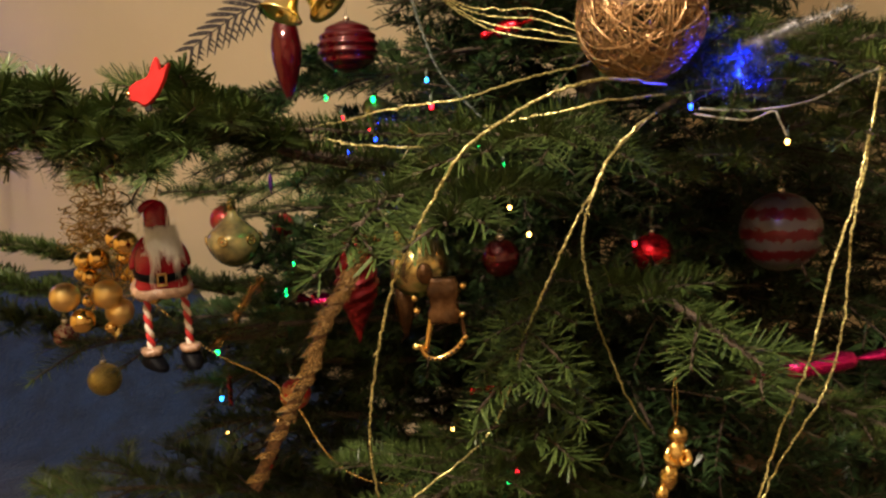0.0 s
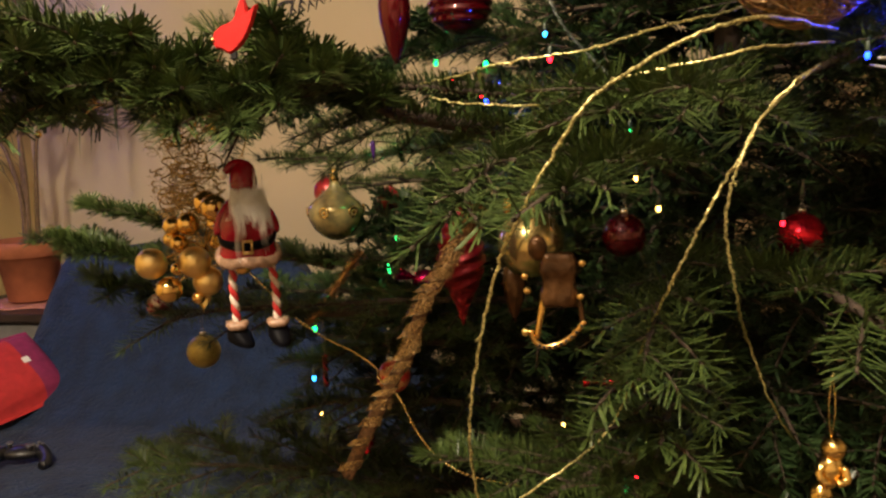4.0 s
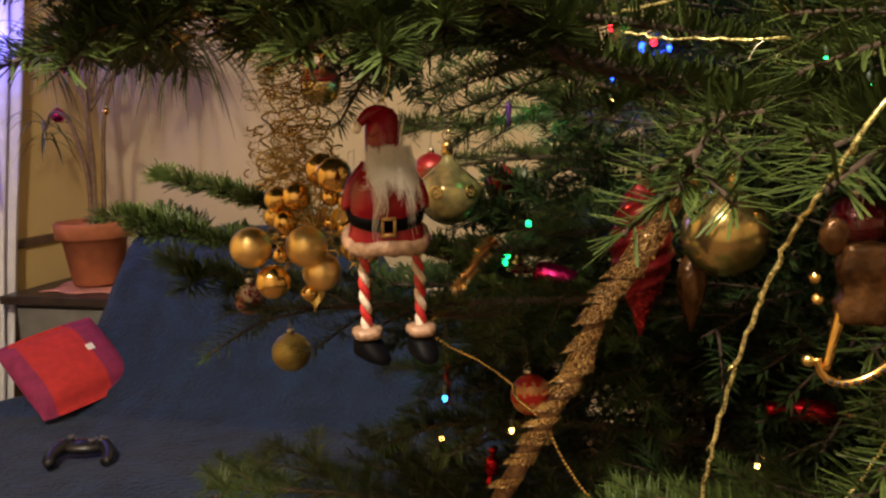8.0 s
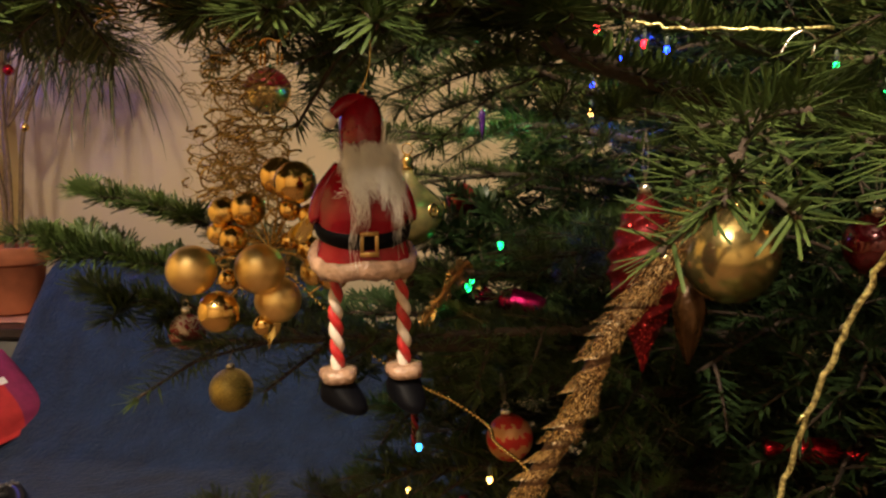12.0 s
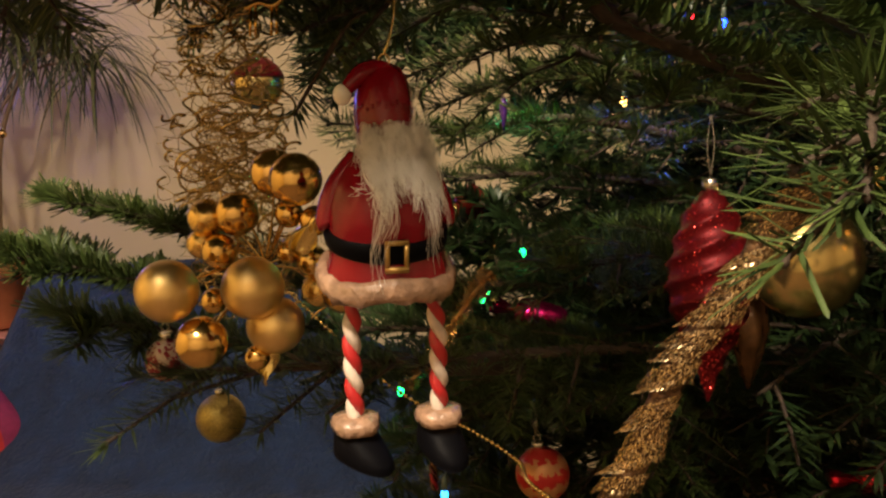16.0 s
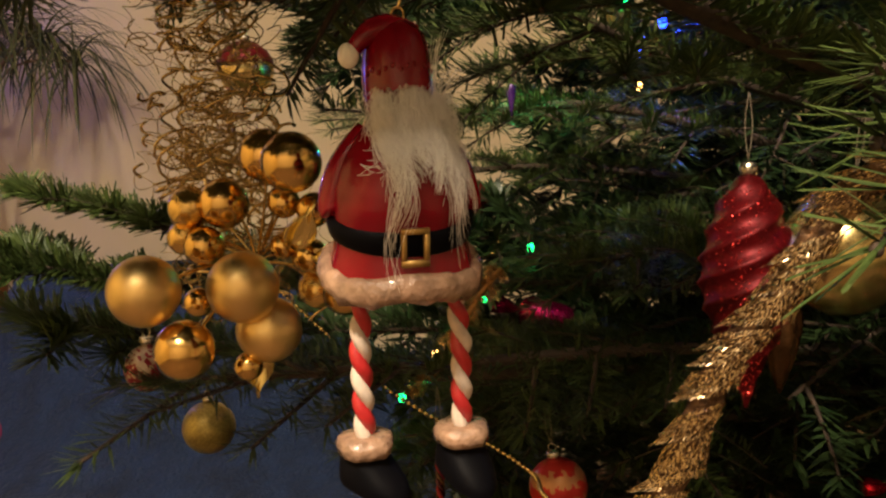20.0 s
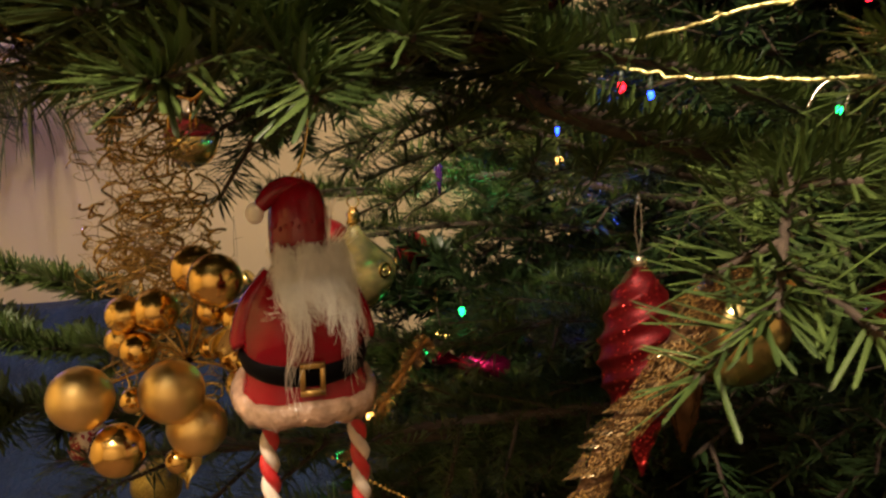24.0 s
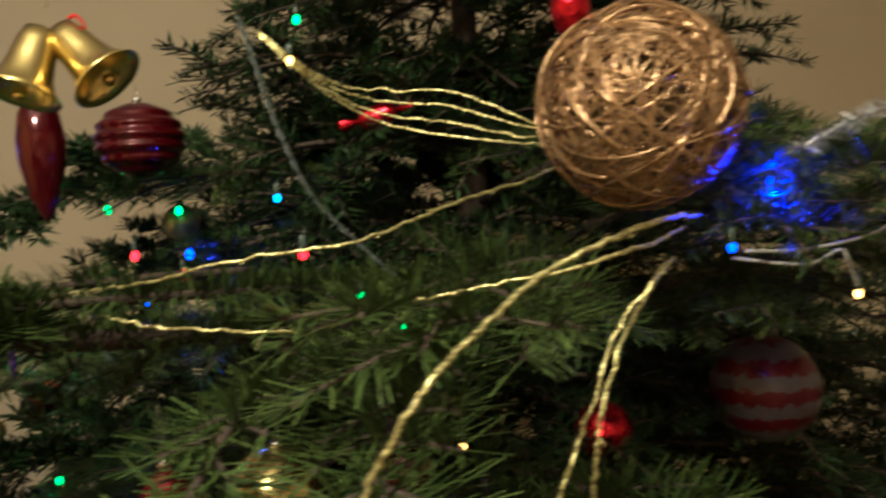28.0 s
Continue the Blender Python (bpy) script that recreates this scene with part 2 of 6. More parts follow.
# both band colours darkened: shade deep in the tree is put into them
M_STRIPED = striped_mat("shaded_red_white_bands", (0.10, 0.003, 0.008), (0.11, 0.095, 0.10), 11.0, 2.2)
M_RED_BAND = striped_mat("red_gold_bands", (0.56, 0.03, 0.025), (0.62, 0.30, 0.12), 16.0, 3.5)
M_REDWHITE = striped_mat("red_cream_patches", (0.20, 0.006, 0.014), (0.42, 0.33, 0.25), 14.0, 9.0)
LED = {
    "warm": mat("warm_led", (1.0, 0.46, 0.10), 0.3, vary=0.0, emit=14),
    "green": mat("green_led", (0.015, 1.0, 0.19), 0.3, vary=0.0, emit=6),
    "blue": mat("blue_led", (0.008, 0.035, 1.0), 0.3, vary=0.0, emit=18),
    "red": mat("red_led", (1.0, 0.008, 0.018), 0.3, vary=0.0, emit=11),
    "cyan": mat("cyan_led", (0.03, 0.33, 1.0), 0.3, vary=0.0, emit=8),
}

# ---------------------------------------------------------------- mesh tools


class Geo:
    """Vertices and faces with a material number, gathered and then linked as one mesh."""

    def __init__(self):
        self.v, self.f, self.m = [], [], []

    def add(self, verts, faces, k=0):
        n = len(self.v)
        self.v += [tuple(p) for p in verts]
        self.f += [tuple(i + n for i in q) for q in faces]
        self.m += [k] * len(faces)
        return self

    def lathe(self, profile, seg=24, at=(0, 0, 0), k=0, sx=1.0, sy=1.0, turn=None, rib=None):
        verts, faces = [], []
        for j, (r, z) in enumerate(profile):
            for i in range(seg):
                a = 2 * math.pi * i / seg
                q = r * (rib(a, z) if rib else 1.0)
                p = Vector((q * math.cos(a) * sx, q * math.sin(a) * sy, z))
                if turn:
                    p = turn @ p
                verts.append(p + Vector(at))
        for j in range(len(profile) - 1):
            for i in range(seg):
                a, b = j * seg + i, j * seg + (i + 1) % seg
                faces.append((a, b, b + seg, a + seg))
        faces.append(tuple(range(seg - 1, -1, -1)))
        faces.append(tuple(range((len(profile) - 1) * seg, len(profile) * seg)))
        return self.add(verts, faces, k)

    def ball(self, at, r, k=0, seg=24, rings=14, sx=1.0, sy=1.0, sz=1.0):
        prof = [(max(1e-5, r * math.sin(math.pi * j / rings)), -r * sz * math.cos(math.pi * j / rings)) for j in range(rings + 1)]
        return self.lathe(prof, seg, at, k, sx, sy)

    def tube(self, pts, radius, sides=6, k=0):
        pts = [Vector(p) for p in pts]
        n = len(pts)
        rad = radius if callable(radius) else (lambda s: radius)
        verts, faces = [], []
        side = None
        for j, p in enumerate(pts):
            d = (pts[min(j + 1, n - 1)] - pts[max(j - 1, 0)]).normalized()
            if side is None:
                side = d.orthogonal().normalized()
            side = (side - d * side.dot(d))
            side = side.normalized() if side.length > 1e-6 else d.orthogonal().normalized()
            up = d.cross(side)
            r = rad(j / max(1, n - 1))
            for i in range(sides):
                a = 2 * math.pi * i / sides
                verts.append(p + side * (r * math.cos(a)) + up * (r * math.sin(a)))
        for j in range(n - 1):
            for i in range(sides):
                a, b = j * sides + i, j * sides + (i + 1) % sides
                faces.append((a, b, b + sides, a + sides))
        faces.append(tuple(range(sides - 1, -1, -1)))
        faces.append(tuple(range((n - 1) * sides, n * sides)))
        return self.add(verts, faces, k)

    def box(self, lo, hi, k=0, m=None):
        c = [Vector((x, y, z)) for z in (lo[2], hi[2]) for y in (lo[1], hi[1]) for x in (lo[0], hi[0])]
        if m:
            c = [m @ p for p in c]
        return self.add(c, [(0, 2, 3, 1), (4, 5, 7, 6), (0, 1, 5, 4), (1, 3, 7, 5), (3, 2, 6, 7), (2, 0, 4, 6)], k)

    def mesh(self, name, mats, smooth=True):
        me = bpy.data.meshes.new(name)
        me.from_pydata(self.v, [], self.f)
        for m in mats if isinstance(mats, (list, tuple)) else [mats]:
            me.materials.append(m)
        me.polygons.foreach_set("material_index", self.m)
        me.polygons.foreach_set("use_smooth", [smooth] * len(self.f))
        me.update()
        return me


def part(name, geo, mats, parent=None, label="", smooth=True, bevel=0.0):
    ob = new(name, geo.mesh(name, mats, smooth))
    ob.parent = parent
    if label:
        tagged(ob, label)
    if bevel:
        md = ob.modifiers.new("bevel", "BEVEL")
        md.width, md.segments, md.limit_method = bevel, 2, "ANGLE"
    return ob


def thing(name, at, label, category, group="", kind=""):
    ob = new(name)
    ob.location = at
    ob.empty_display_size = 0.02
    return tagged(ob, label, category, group, kind)


def glide(pts, n):
    """A smooth line of n points through pts."""
    pts = [Vector(p) for p in pts]
    out = []
    for i in range(n):
        u = i / (n - 1) * (len(pts) - 1)
        j = min(int(u), len(pts) - 2)
        t = u - j
        a, b, c, d = pts[max(j - 1, 0)], pts[j], pts[j + 1], pts[min(j + 2, len(pts) - 1)]
        out.append(0.5 * ((2 * b) + (c - a) * t + (2 * a - 5 * b + 4 * c - d) * t * t + (3 * b - a - 3 * c + d) * t ** 3))
    return out


def local(pts, at):
    return [Vector(p) - Vector(at) for p in pts]


# ---------------------------------------------------------------- room
XL, XR, YB, YF, ZC = -2.46, 3.0, 3.42, -2.2, 2.55


def wall(name, lo, hi, material, label):
    g = Geo().box(lo, hi)
    ob = part(name, g, material, smooth=False)
    return tagged(ob, label, "wall", kind="structure")


wall("wall_north", (XL - 0.15, YB, 0), (XR + 0.15, YB + 0.15, ZC), M_WALL, "warm beige painted plaster wall behind the sofa")
wall("wall_east", (XR, YF, 0), (XR + 0.15, YB, ZC), M_WALL_D, "warm beige painted plaster side wall")
wall("wall_south", (XL - 0.15, YF - 0.15, 0), (XR + 0.15, YF, ZC), M_WALL_D, "warm beige painted plaster wall closing the room")
WY0, WY1, WZ0, WZ1 = 1.55, 2.72, 0.35, 2.2
g = Geo()
g.box((XL - 0.15, YF, 0), (XL, WY0, ZC)).box((XL - 0.15, WY1, 0), (XL, YB, ZC))
g.box((XL - 0.15, WY0, 0), (XL, WY1, WZ0)).box((XL - 0.15, WY0, WZ1), (XL, WY1, ZC))
tagged(part("wall_west", g, M_WALL_Y, smooth=False), "yellow painted plaster wall with a window opening", "wall", kind="structure")
tagged(part("floor", Geo().box((XL - 0.15, YF - 0.15, -0.1), (XR + 0.15, YB + 0.15, 0)), M_FLOOR, smooth=False), "brown carpeted floor", "floor", kind="structure")
tagged(part("ceiling", Geo().box((XL - 0.15, YF - 0.15, ZC), (XR + 0.15, YB + 0.15, ZC + 0.1)), M_CEIL, smooth=False), "plain pale painted ceiling", "ceiling", kind="structure")
g = Geo().box((XL, WY1 + 0.09, 0.772), (XL + 0.022, YB - 0.001, 0.805))
tagged(part("trim", g, M_RAIL, smooth=False, bevel=0.004), "dark wooden chair rail on the yellow wall", "rail", kind="structure")

win = tagged(new("window_1"), "white framed window beside a pale curtain", "window", kind="structure")
for lo, hi in (((WY0, WZ0), (WY1, WZ0 + 0.06)), ((WY0, WZ1 - 0.06), (WY1, WZ1)), ((WY0, WZ0 + 0.06), (WY0 + 0.06, WZ1 - 0.06)),
               ((WY1 - 0.06, WZ0 + 0.06), (WY1, WZ1 - 0.06))):
    part("window_frame", Geo().box((XL - 0.10, lo[0], lo[1]), (XL - 0.02, hi[0], hi[1])), M_WHITE, win, smooth=False, bevel=0.004)
M_GLASS = mat("window_glass", (0.9, 0.95, 1.0), 0.02, vary=0.0, clear=1.0)
pane = part("pane", Geo().box((XL - 0.065, WY0 + 0.06, WZ0 + 0.06), (XL - 0.06, WY1 - 0.06, WZ1 - 0.06)), M_GLASS, win, smooth=False)
pane.visible_shadow = False

# curtain: hanging cloth in folds
verts, faces, rows, cols = [], [], 14, 60
for j in range(rows):
    z = 0.08 + 2.2 * j / (rows - 1)
    for i in range(cols):
        y = 2.30 + (0.44 + 0.19 * (z - 0.456)) * i / (cols - 1)
        fold = 0.022 * math.sin(i * 0.95 + 0.3 * math.sin(j * 0.5)) * (1.15 - 0.4 * j / rows)
        verts.append((XL + 0.075 + fold, y + 0.004 * math.sin(j), z))
faces = [(j * cols + i, j * cols + i + 1, (j + 1) * cols + i + 1, (j + 1) * cols + i) for j in range(rows - 1) for i in range(cols - 1)]
ob = part("curtain", Geo().add(verts, faces), M_CURTAIN)
ob.modifiers.new("thickness", "SOLIDIFY").thickness = 0.002
tagged(ob, "pale curtain hanging in folds with a violet-blue glow", "curtain")
ob = part("curtain_rod", Geo().tube([(XL + 0.075, 2.2, 2.30), (XL + 0.075, 2.9, 2.30)], 0.012, 12), M_RAIL)
tagged(ob, "dark wooden curtain rod", "curtain rod")
# unseen blue tube added as a source for the curtain's violet-blue glow
glow_tube = thing("unseen_glow_tube", (XL + 0.155, 2.62, 1.40), "unseen blue glowing tube added beside the curtain for its violet-blue glow", "light")
part("tube", Geo().tube([(0, 0, -0.42), (0, 0, 0.55)], 0.006, 8), mat("violet_tube", (0.10, 0.08, 1.0), 0.4, vary=0, emit=7), glow_tube)
part("clip", Geo().tube([(0, 0, 0.55), (-0.06, 0, 0.60)], 0.004, 6), M_CAP, glow_tube)

# added lamp that throws the violet-blue glow onto the curtain
lamp("added_curtain_glow", "POINT", pose(XL + 0.175, 2.72, 1.55), 4.5, (0.14, 0.12, 1.0), 0.02)

# pendant lamp over the room
pend = thing("pendant_lamp", (LAMP[0], LAMP[1], ZC), "round opal glass pendant lamp under the ceiling", "lamp")
part("rose", Geo().lathe([(0.05, -0.03), (0.05, -0.005), (0.045, 0)], 24), M_WHITE, pend)
part("flex", Geo().tube([(0, 0, -0.03), (0, 0, -0.10)], 0.004, 8), M_WHITE, pend)
part("shade", Geo().lathe([(0.02, -0.10), (0.05, -0.105), (0.14, -0.14), (0.15, -0.15)], 32), M_SHADE, pend)

# ---------------------------------------------------------------- sofa and what lies on it
S0, S1, SY0, SY1, SZ = -1.90, -0.30, 1.45, 2.40, 0.35
sofa = thing("sofa", (-1.15, 2.2, 0), "sofa covered with a blue fleece throw", "sofa")


def sheet(fn, nu, nv):
    v = [fn(i / (nu - 1), j / (nv - 1)) for j in range(nv) for i in range(nu)]
    return Geo().add(v, [(j * nu + i, j * nu + i + 1, (j + 1) * nu + i + 1, (j + 1) * nu + i) for j in range(nv - 1) for i in range(nu - 1)])


def throw_seat(u, v):
    """The throw runs from the front hem over the seat and up the back to its top."""
    keys = ((0.0, SY0 - 0.02, 0.06), (0.16, SY0 - 0.01, 0.30), (0.20, SY0 + 0.04, SZ), (0.52, SY1 - 0.10, SZ), (0.60, SY1 + 0.02, SZ + 0.08),
            (0.90, SY1 + 0.37, 0.838), (0.94, SY1 + 0.43, 0.862), (1.0, SY1 + 0.55, 0.80))
    for (a, ya, za), (b, yb, zb) in zip(keys[:-1], keys[1:]):
        if a <= v <= b:
            t = (v - a) / (b - a)
            y, z = ya + (yb - ya) * t, za + (zb - za) * t
            break
    rise = max(0.0, (v - 0.50) / 0.12)
    left = S0 - 0.48 + 0.48 * min(1.0, rise)
    right = S1 - 0.75 * min(1.0, max(0.0, (v - 0.60) / 0.28))
    x = left + (right - left) * u
    n = noise.noise(Vector((x * 3.1, y * 3.1, z * 3.1)))
    n2 = noise.noise(Vector((x * 9, y * 9, z * 9 + 4)))
    edge = 0.03 * math.exp(-((u) / 0.02) ** 2)
    return Vector((x - sofa.location.x, y - sofa.location.y + 0.02 * n, z + 0.022 * n + 0.006 * n2 - edge))


ob = part("throw", sheet(throw_seat, 90, 110), M_THROW, sofa, "blue fleece throw with soft creases")
ob.modifiers.new("thickness", "SOLIDIFY").thickness = 0.012
part("base", Geo().box((-1.20, -0.68, 0.05), (0.80, 0.12, 0.30)), M_THROW, sofa, smooth=False, bevel=0.03)
part("back", Geo().add([Vector(p) for p in ((-0.70, 0.28, 0.1), (0.50, 0.28, 0.1), (0.50, 0.80, 0.1), (-0.70, 0.80, 0.1), (-0.70, 0.62, 0.80), (0.08, 0.62, 0.80), (0.08, 0.80, 0.80), (-0.70, 0.80, 0.80))],
                       [(0, 3, 2, 1), (4, 5, 6, 7), (0, 1, 5, 4), (1, 2, 6, 5), (2, 3, 7, 6), (3, 0, 4, 7)]), M_THROW, sofa, smooth=False, bevel=0.02)
for dx in (-0.85, 0.70):
    for dy in (-0.60, 0.60):
        part("foot", Geo().lathe([(0.02, 0), (0.03, 0.06)], 12, (dx, dy, 0)), M_RAIL, sofa)

# cushion lying on the seat: a broad red panel between dark magenta borders
cu = thing("cushion", (-1.869, 2.371, 0.486), "red cushion with dark magenta borders lying on the sofa", "cushion")
cu.rotation_euler = (0.686, -0.141, 1.165)


def pillow(u, v, u0, u1, up):
    x, y = (u0 + (u1 - u0) * u - 0.5) * 0.35, (v - 0.5) * 0.40
    e = max(0.0, (1 - (2 * x / 0.35) ** 4)) * max(0.0, (1 - (2 * y / 0.35) ** 4))
    return Vector((x, y * (1 - 0.06 * (2 * x / 0.35) ** 2), up * 0.055 * e ** 0.6 + 0.004 * noise.noise(Vector((x * 9, y * 9, up)))))


for nm, u0, u1, mm in (("border", 0.0, 0.14, M_CUSH_P), ("panel", 0.14, 0.70, M_CUSH_R), ("border", 0.70, 1.0, M_CUSH_P)):
    g = sheet(lambda u, v: pillow(u, v, u0, u1, 1), 16, 22)
    h = sheet(lambda u, v: pillow(1 - u, v, u0, u1, -1), 16, 22)
    g.add(h.v, h.f)
    part(nm, g, mm, cu)
cu.scale = (0.894, 0.757, 1.0)
part("tag", Geo().box((0.060, -0.01, 0.052), (0.085, 0.02, 0.056)), M_TAG, cu, "small white cloth tag", smooth=False)

# game controller
gc = thing("game_controller", (-1.560, 2.02, 0.385), "black game controller lying on the blue throw", "controller")
gc.rotation_euler = (radians(4), radians(5), radians(28))
g = Geo().ball((0, 0.01, 0), 0.055, 0, 20, 10, 1.0, 0.55, 0.34)
for s in (-1, 1):
    g.tube(glide([(0.045 * s, 0.015, 0), (0.062 * s, -0.015, 0), (0.070 * s, -0.055, -0.004), (0.062 * s, -0.075, -0.006)], 10), lambda q: 0.021 - 0.008 * q, 10)
part("shell", g, M_BLACK, gc)
for s, y in ((-0.03, 0.02), (0.022, -0.005)):
    part("thumbstick", Geo().lathe([(0.006, 0.010), (0.006, 0.022), (0.010, 0.024), (0.009, 0.027)], 14, (s, y, 0)), M_GREY_PL, gc)
for a in range(4):
    part("button", Geo().lathe([(0.005, 0.012), (0.005, 0.020), (0.003, 0.0215)], 10, (0.042 + 0.011 * math.cos(a * math.pi / 2), 0.018 + 0.011 * math.sin(a * math.pi / 2), 0)), M_GREY_PL, gc)

# side table with the potted plant
tb = thing("side_table", (-2.10, 2.90, 0), "small dark side table with a grey front", "table")
TZ = 0.640
part("tabletop", Geo().box((-0.24, -0.27, TZ - 0.03), (0.22, 0.24, TZ)), M_TABLE, tb, smooth=False, bevel=0.005)
part("body", Geo().box((-0.22, -0.22, 0.08), (0.20, 0.22, TZ - 0.03)), M_TABLE, tb, smooth=False, bevel=0.003)
part("drawer_front", Geo().box((-0.20, -0.235, TZ - 0.24), (0.18, -0.222, TZ - 0.05)), M_TABLE_G, tb, "grey drawer front", smooth=False, bevel=0.003)
part("door", Geo().box((-0.20, -0.235, 0.10), (0.18, -0.222, TZ - 0.26)), M_TABLE_G, tb, "grey door", smooth=False, bevel=0.003)
for dx in (-0.19, 0.17):
    for dy in (-0.19, 0.19):
        part("foot", Geo().lathe([(0.018, 0), (0.022, 0.08)], 12, (dx, dy, 0)), M_TABLE, tb)
mt = part("table_mat", sheet(lambda u, v: Vector(((u - 0.5) * 0.28 + 0.02 * math.sin(v * 7), (v - 0.5) * 0.27 + 0.015 * math.sin(u * 9), 0.004 + 0.004 * math.sin(u * 11) * math.sin(v * 9))), 20, 20), M_SAUCER)
mt.location = (-2.09, 2.83, TZ + 0.003)
mt.modifiers.new("thickness", "SOLIDIFY").thickness = 0.004
tagged(mt, "crumpled pink cloth mat under the plant pot", "mat")
PZ = TZ + 0.014
plant = thing("potted_plant", (-2.09, 2.84, PZ), "strap-leaved house plant in a terracotta pot", "plant")
pot = part("pot", Geo().lathe([(0.083, 0.0), (0.086, 0.004), (0.112, 0.165), (0.128, 0.168), (0.134, 0.172), (0.136, 0.222), (0.130, 0.228), (0.120, 0.226), (0.117, 0.195), (0.02, 0.193)], 40), M_TERRA, plant, "terracotta pot with a thick rim")
part("soil", Geo().lathe([(0.117, 0.192), (0.116, 0.200), (0.05, 0.207), (0.005, 0.208)], 28), M_SOIL, plant)
rnd = random.Random(5)


def strap_tuft(top, n, length, spread=1.0):
    g = Geo()
    for i in range(n):
        a, el = rnd.uniform(0, 2 * math.pi), rnd.uniform(-0.2, 1.1)
        L = length * rnd.uniform(0.65, 1.15)
        d = Vector((math.cos(a) * math.cos(el) * spread, math.sin(a) * math.cos(el) * spread, math.sin(el)))
        w = rnd.uniform(0.0024, 0.0048)
        pts, vel, p = [], d.copy(), Vector(top) + Vector((0, 0, rnd.uniform(-0.05, 0.03)))
        for j in range(9):
            pts.append(p.copy())
            p = p + vel * (L / 8)
            vel = (vel + Vector((0, 0, -0.30))).normalized()
        vs, fs = [], []
        for j, q in enumerate(pts):
            s = j / 8
            dd = (pts[min(j + 1, 8)] - pts[max(j - 1, 0)]).normalized()
            side = dd.cross(Vector((0, 0, 1)))
            side = side.normalized() if side.length > 0.05 else Vector((1, 0, 0))
            ww = w * (1 - s ** 3) * (0.6 + 0.4 * min(1, s * 4)) + 0.0002
            vs += [q - side * ww, q + Vector((0, 0, -ww * 0.35)), q + side * ww]
        for j in range(8):
            fs += [(3 * j, 3 * j + 1, 3 * j + 4, 3 * j + 3), (3 * j + 1, 3 * j + 2, 3 * j + 5, 3 * j + 4)]
        g.add(vs, fs)
    return g


for stem in (((0.01, 0.0, 0.2), (0.0, 0.01, 0.42), (0.0, 0.02, 0.66), (-0.02, 0.03, 0.95), (0.0, 0.05, 1.16)),
             ((0.03, 0.02, 0.2), (0.045, 0.02, 0.40), (0.06, 0.04, 0.62), (0.13, 0.08, 0.84), (0.18, 0.10, 0.93)),
             ((0.015, -0.01, 0.2), (0.02, 0.0, 0.45), (0.015, 0.0, 0.70), (0.04, 0.0, 0.98), (0.06, 0.02, 1.20)),
             ((0.0, -0.01, 0.2), (0.0, -0.01, 0.40), (-0.05, -0.01, 0.58), (-0.12, -0.01, 0.62), (-0.155, -0.01, 0.56))):
    st = part("stem", Geo().tube(glide(stem, 24), lambda s: 0.0095 - 0.005 * s, 8), M_STEM, plant)
    part("leaves", strap_tuft(stem[-1], 44 if stem[-1][2] > 0.7 else 26, 0.36 if stem[-1][2] > 0.7 else 0.20), M_LEAF, st)
for top, num, ln in (((0.24, 0.12, 0.90), 80, 0.44), ((0.12, 0.06, 0.96), 70, 0.46), ((-0.17, 0.03, 0.84), 40, 0.30), ((0.33, 0.14, 0.84), 60, 0.40), ((0.03, 0.08, 0.94), 50, 0.40)):
    limb = part("stem", Geo().tube(glide([(0.01, 0.02, 0.62), (top[0] * 0.5, top[1] * 0.5, 0.82), top], 14), lambda s: 0.006 - 0.003 * s, 7), M_STEM, plant)
    part("leaves", strap_tuft(top, num, ln), M_LEAF, limb)

# ---------------------------------------------------------------- the fir tree
TRUNK = Vector((0.20, 1.50, 0))
tree = thing("christmas_tree", (TRUNK.x, TRUNK.y, 0), "tall natural green fir tree in a metal stand", "tree")
g = Geo().tube([(0.01 * math.sin(z * 5), 0.01 * math.cos(z * 4), z) for z in [0.05 + 0.09 * i for i in range(25)]], lambda s: 0.042 * (1 - 0.85 * s), 12)
part("trunk", g, M_BARK, tree, "brown bark trunk")
stand = thing("tree_stand", (TRUNK.x, TRUNK.y, 0), "dark metal tree stand on the floor", "tree stand")
part("cup", Geo().lathe([(0.075, 0.02), (0.08, 0.20), (0.070, 0.20), (0.066, 0.045), (0.01, 0.042)], 28), M_BLACK, stand)
for i in range(4):
    a = i * math.pi / 2 + 0.4
    part("leg", Geo().tube([(0.07 * math.cos(a), 0.07 * math.sin(a), 0.06), (0.26 * math.cos(a), 0.26 * math.sin(a), 0.012)], 0.012, 8), M_BLACK, stand)

rng = np.random.default_rng(11)


